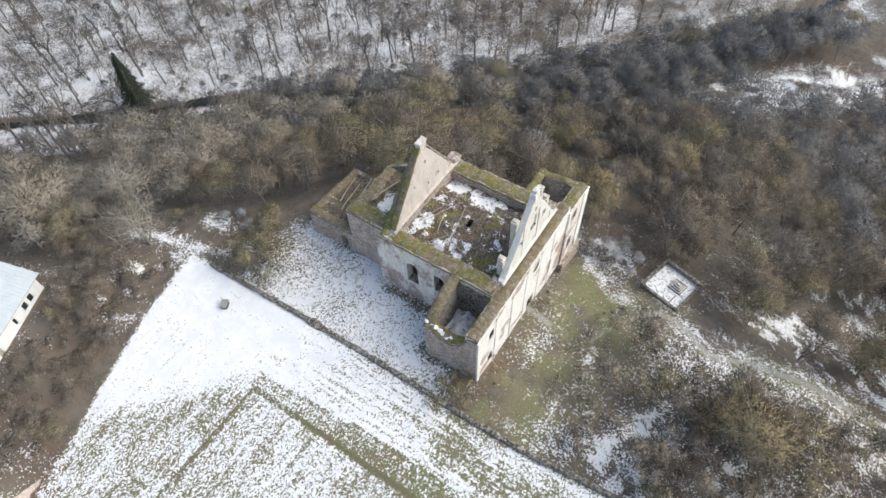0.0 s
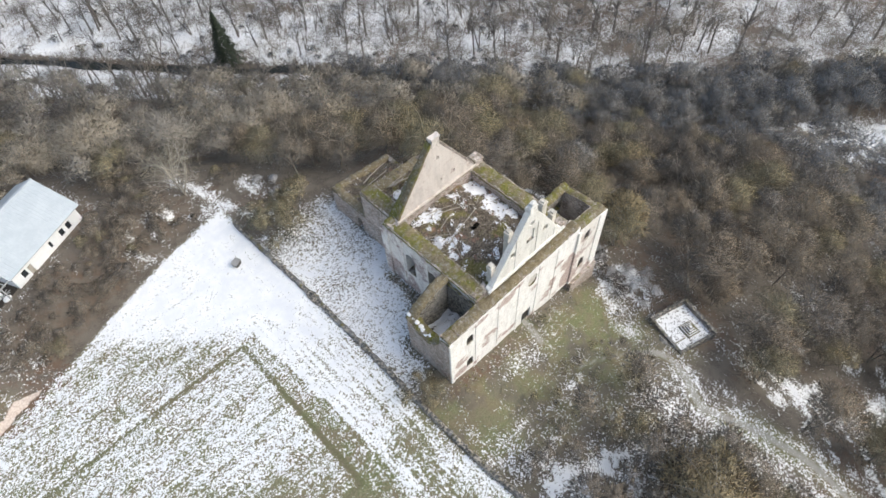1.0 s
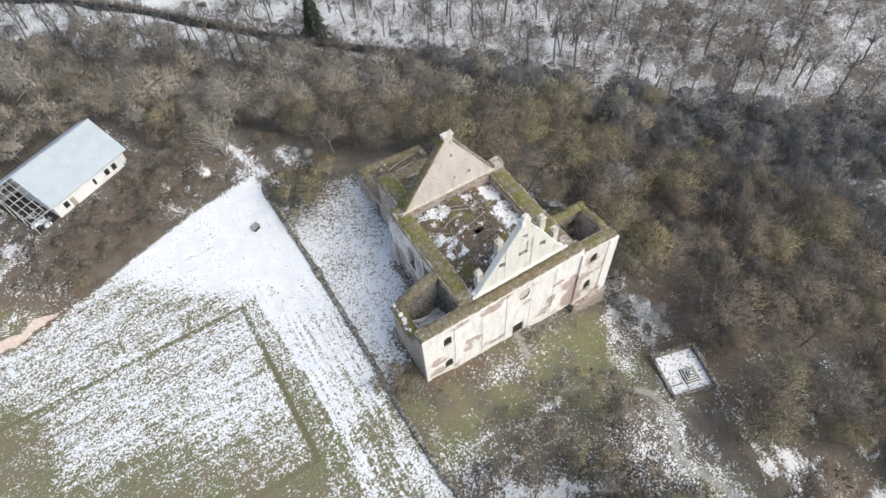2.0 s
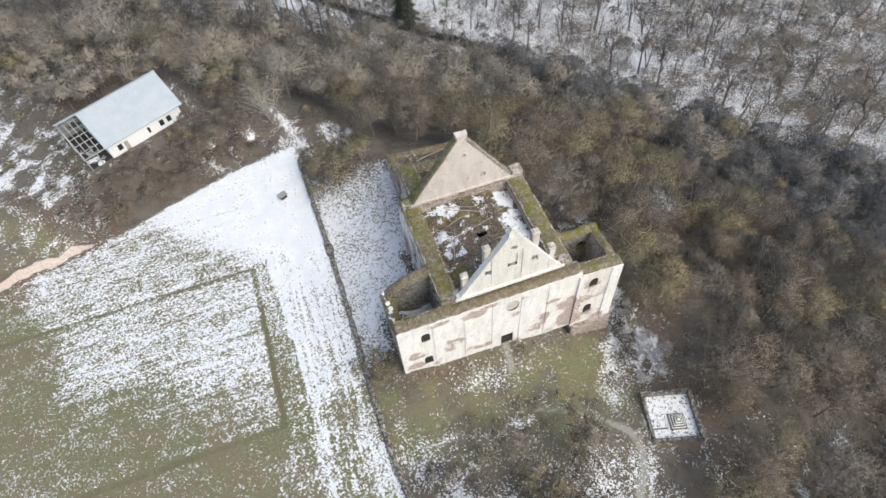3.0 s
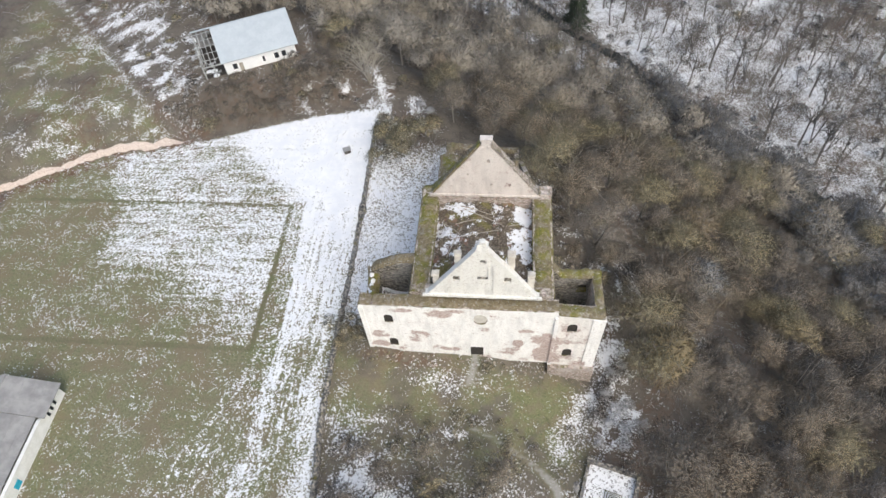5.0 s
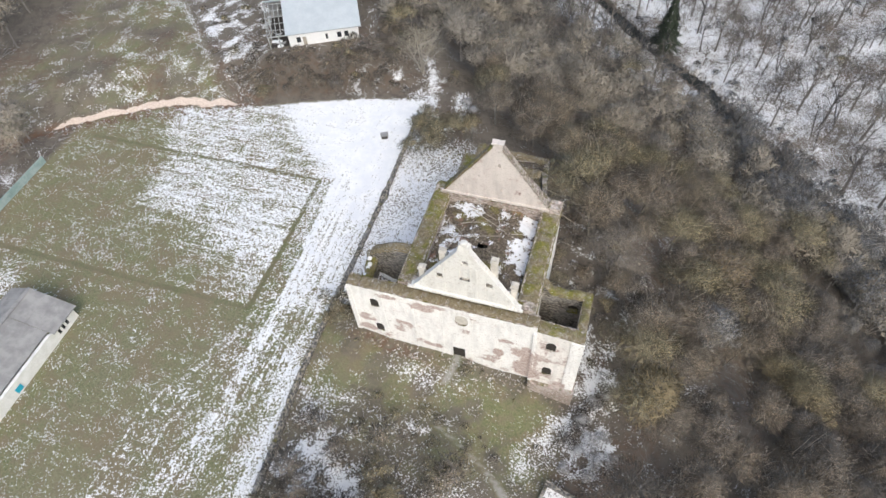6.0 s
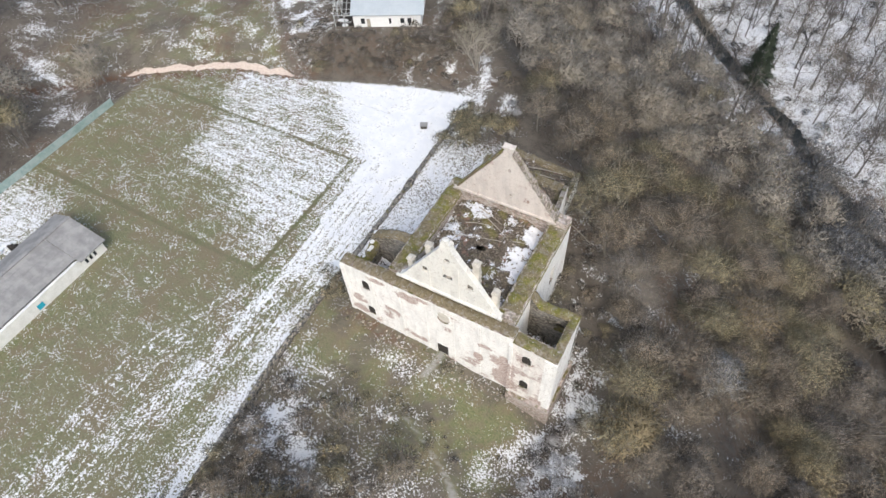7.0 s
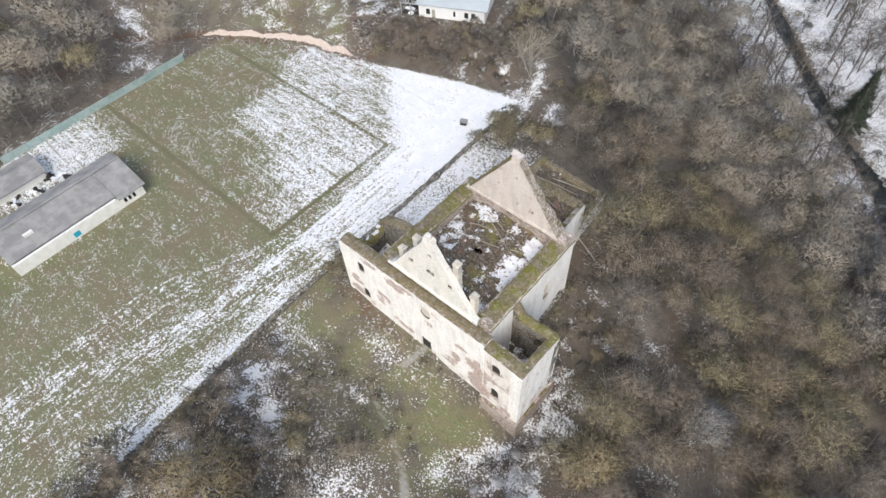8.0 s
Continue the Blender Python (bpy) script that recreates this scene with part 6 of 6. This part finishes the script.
x, y = scatter(0, 31, -13.5, -1.2, 2.0, 0.5)
ok = rng.random(len(x)) < 0.10 + 0.25 * smooth(-7, -11, y) + 0.1 * smooth(-3, -1.5, y)
ok &= to_line(x, y, [(15.5, 0), (15.5, -6)])[0] > 1.2
plant("yard_brush", list(zip(x[ok], y[ok])), BUSH, "low brambles and dry weeds in the grass before the church", "brush", 0.4, (0.25, 0.7))
x, y = scatter(26.8, 37, 3, 42, 2.6)
ok = (rng.random(len(x)) < 0.8) & ~((x < 34.3) & (y < 9.8)) & ~((x < 36.5) & (y < 4))
plant("corner_brush", [(34.6, -4.4), (35.4, -3.2), (35.8, -0.6), (36.8, 0.8), (33.9, -5.6), (33.2, -6.6), (34.7, -1.8)], BUSH, "dark low thicket in the snow off the church's corner", "brush", 0.0, (0.6, 1.0), twig=M_TWIG_DIM)
plant("wall_brush", list(zip(x[ok], y[ok])), BUSH, "brown brush growing against the church's south wall", "brush", 0.2, (0.6, 1.2))
x, y = scatter(-115, -73, -40, 70, 6.4)
ok = ~keep_out(x, y)
plant("west_wood", list(zip(x[ok], y[ok])), COARSE, "leafless brown wood beyond the green fence", "woodland", twig=M_TWIG_PALE_HAZE)
# single bushes in the churchyard
stock = []
for i, ((wv, wf), (tv, tf, tn)) in enumerate(BUSH):
    ob = new("bush")
    tagged(ob, "leafless olive-brown bush growing by the churchyard wall", "bush", "churchyard bushes")
    t = new("stems", as_mesh("stems", wv, wf, (M_BARK,)))
    c = new("crown", as_mesh("crown", tv, tf, (M_TWIG_Y,), None, tn))
    t.parent = c.parent = ob
    stock.append(ob)
for k, (bx, by, bs) in enumerate(((-3.0, 40.5, 1.9), (-0.4, 37.0, 2.0), (2.6, 41.5, 2.3), (-2.4, 43.8, 1.7), (5.5, 43.0, 2.2), (0.2, 40.0, 2.1), (-3.4, 36.0, 1.4), (-3.2, 1.6, 1.2), (-2.0, 0.2, 1.0), (-4.0, -0.6, 1.0), (-3.0, 3.6, 0.9), (-6.2, 2.4, 0.9), (-1.2, 2.6, 0.8))):
    m = pose(bx, by, height(bx, by), 0, 0, 47 * k)
    if k < len(stock):
        stock[k].matrix_basis = m @ Matrix.Scale(bs, 4)
    else:
        copy_thing(stock[k % len(stock)], m).scale = (bs, bs, bs)
# bushes still laced with snow beside the track
stock = []
for i in range(3):
    (wv, wf), (tv, tf, tn) = BUSH[i]
    ob = new("snowy_bush")
    tagged(ob, "low bush with snow caught in its twigs", "bush", "snow-laced bushes")
    t = new("stems", as_mesh("stems", wv, wf, (M_BARK,)))
    c = new("crown", as_mesh("crown", tv, tf, (M_FROST,), None, tn))
    t.parent = c.parent = ob
    stock.append(ob)
for k, (bx, by, bs) in enumerate(((34.6, -3.2, 0.9), (36.2, -5.4, 1.1), (37.4, -8.0, 0.9), (35.0, -7.2, 0.8), (38.3, -4.2, 0.8), (33.4, -10.2, 0.7), (36.6, -10.6, 0.9), (36.0, 0.4, 0.8), (3.4, 46.5, 0.9), (4.6, 49.5, 0.8), (2.8, 51.5, 0.7), (5.4, 45.0, 0.8), (37.6, 1.8, 0.7), (39.4, -7.0, 0.9))):
    m = pose(bx, by, height(bx, by), 0, 0, 61 * k)
    if k < len(stock):
        stock[k].matrix_basis = m @ Matrix.Scale(bs, 4)
    else:
        copy_thing(stock[k % len(stock)], m).scale = (bs, bs, bs)
# valley floor
x, y = scatter(-90, 300, -10, 330, 7.4, 0.5)
d, z = hillside(x, y)
r, rs = to_line(x, y, RIVER)
ok = (r > 4) & (d > 60) & ((z < -40) | (rs > 0)) & ((rs > 0) | (x < 80)) & (x - 0.9 * y < 225) & (x + y < 430) & ((x + y < 330) | (rng.random(len(x)) < 0.6)) & ((x < 150) | (rng.random(len(x)) < 0.7))
plant("valley_wood", list(zip(x[ok], y[ok])), TALL, "tall thin leafless trees on the snowy valley floor", "woodland", 0.05, (0.8, 1.6), M_TRUNK, M_TWIG_GREY_HAZE)
x, y = scatter(-90, 200, 60, 230, 6.2, 0.5)
d, z = hillside(x, y)
r, rs = to_line(x, y, RIVER)
ok = (z < -40) & (r > 3) & (d > 50) & (rng.random(len(x)) < 0.16 + 0.22 * smooth(90, 150, x))
plant("valley_brush", list(zip(x[ok], y[ok])), BUSH, "grey brush under the trees on the valley floor", "brush", 0.02, (0.7, 1.6), twig=M_TWIG_GREY_HAZE)

x, y = scatter(10, 140, 40, 200, 3.4, 0.5)
r, rs = to_line(x, y, RIVER)
ok = (r > 2.6) & (r < 6.5) & (rng.random(len(x)) < 0.34)
plant("river_brush", list(zip(x[ok], y[ok])), BUSH, "grey brush hanging over the river banks", "brush", 0.02, (0.8, 1.5), twig=M_TWIG_GREY_HAZE)


def conifer(x, y, h, r):
    ob = group("spruce", "dark green spruce on the river bank", "tree", pose(x, y, height(x, y)))
    v, f = tube((0, 0, -0.5), (0, 0, h * 0.97), 0.22, 0.03, 5)
    t = new("trunk", as_mesh("trunk", v, f, (M_BARK,)))
    n = 4200
    k = rng.uniform(0, 1, n) ** 0.7
    zz = h * (1 - k) * 0.93 + 0.06 * h
    a = rng.uniform(0, 6.283, n)
    rad = r * k * rng.uniform(0.25, 1.0, n) * (1 + 0.2 * np.sin(5 * a + zz * 2))
    base = np.stack([np.cos(a) * rad * 0.7, np.sin(a) * rad * 0.7, zz], 1)
    tip = np.stack([np.cos(a) * (rad + 0.7), np.sin(a) * (rad + 0.7), zz - 0.35 - 0.1 * rad], 1)
    out = np.stack([np.cos(a), np.sin(a), np.full(n, 0.5)], 1)
    v, f, nn = twigs(base, tip, rng.uniform(0.15, 0.3, n), out, False)
    c = new("crown", as_mesh("crown", v, f, (M_NEEDLE,), None, nn))
    t.parent = c.parent = ob


def tussocks(spots, name, label):
    """Small tufts of dead grass as one mesh."""
    vs, fs, ns, ti, n = [], [], [], [], 0
    for x, y in spots:
        z = height(x, y)
        k = 7
        a = rng.uniform(0, 6.283, k)
        s = rng.uniform(0.6, 1.5)
        base = np.stack([np.cos(a) * 0.06, np.sin(a) * 0.06, np.full(k, -0.03)], 1) * s
        tip = np.stack([np.cos(a) * 0.24, np.sin(a) * 0.24, rng.uniform(0.12, 0.34, k)], 1) * s
        v, f, nn = twigs(base, tip, np.full(k, 0.11 * s), np.tile((0.0, 0.0, 1.0), (k, 1)), False)
        vs.append(v + (x, y, z))
        fs.append(f + n)
        ns.append(nn)
        ti.append(np.full(len(f), rng.random()))
        n += len(v)
    me = as_mesh(name, np.vstack(vs), np.vstack(fs), (M_GRASS,), None, np.vstack(ns))
    at = me.attributes.new("tint", "FLOAT", "FACE")
    at.data.foreach_set("value", np.concatenate(ti).astype(np.float32))
    tagged(new(name, me), label, "grass", kind="stuff")


x, y = scatter(-4.4, 6.8, 2, 40, 0.62, 0.5)
ok = rng.random(len(x)) < 0.36
ok &= (x < -0.2) | (y > 9)
tussocks(list(zip(x[ok], y[ok])), "yard_tussocks", "tufts of dead grass poking through the churchyard snow")
x, y = scatter(-4.2, 33, -20, -0.6, 0.75, 0.5)
ok = (rng.random(len(x)) < 0.45) & (y < -0.8 - 0.1 * (x > 25))
ok &= ~((x > 26) & (y > -1.2))
tussocks(list(zip(x[ok], y[ok])), "front_tussocks", "tufts of olive and dead grass before the church front")
conifer(43.0, 154.5, 21.5, 6.0)
# the lone spreading tree by the snowy track
(wv, wf), (tv, tf, tn) = bare_tree(10.5, 5.6, 30, 1900, 0.055, stems=4, girth=0.040)
lone = group("lone_tree", "pale spreading leafless tree above the snowy track", "tree", pose(-8.4, 58.2, height(-8.4, 58.2)))
t = new("trunk", as_mesh("trunk", wv, wf, (M_WOODGREY,)))
c = new("crown", as_mesh("crown", tv, tf, (M_PALE,), None, tn))
t.parent = c.parent = lone
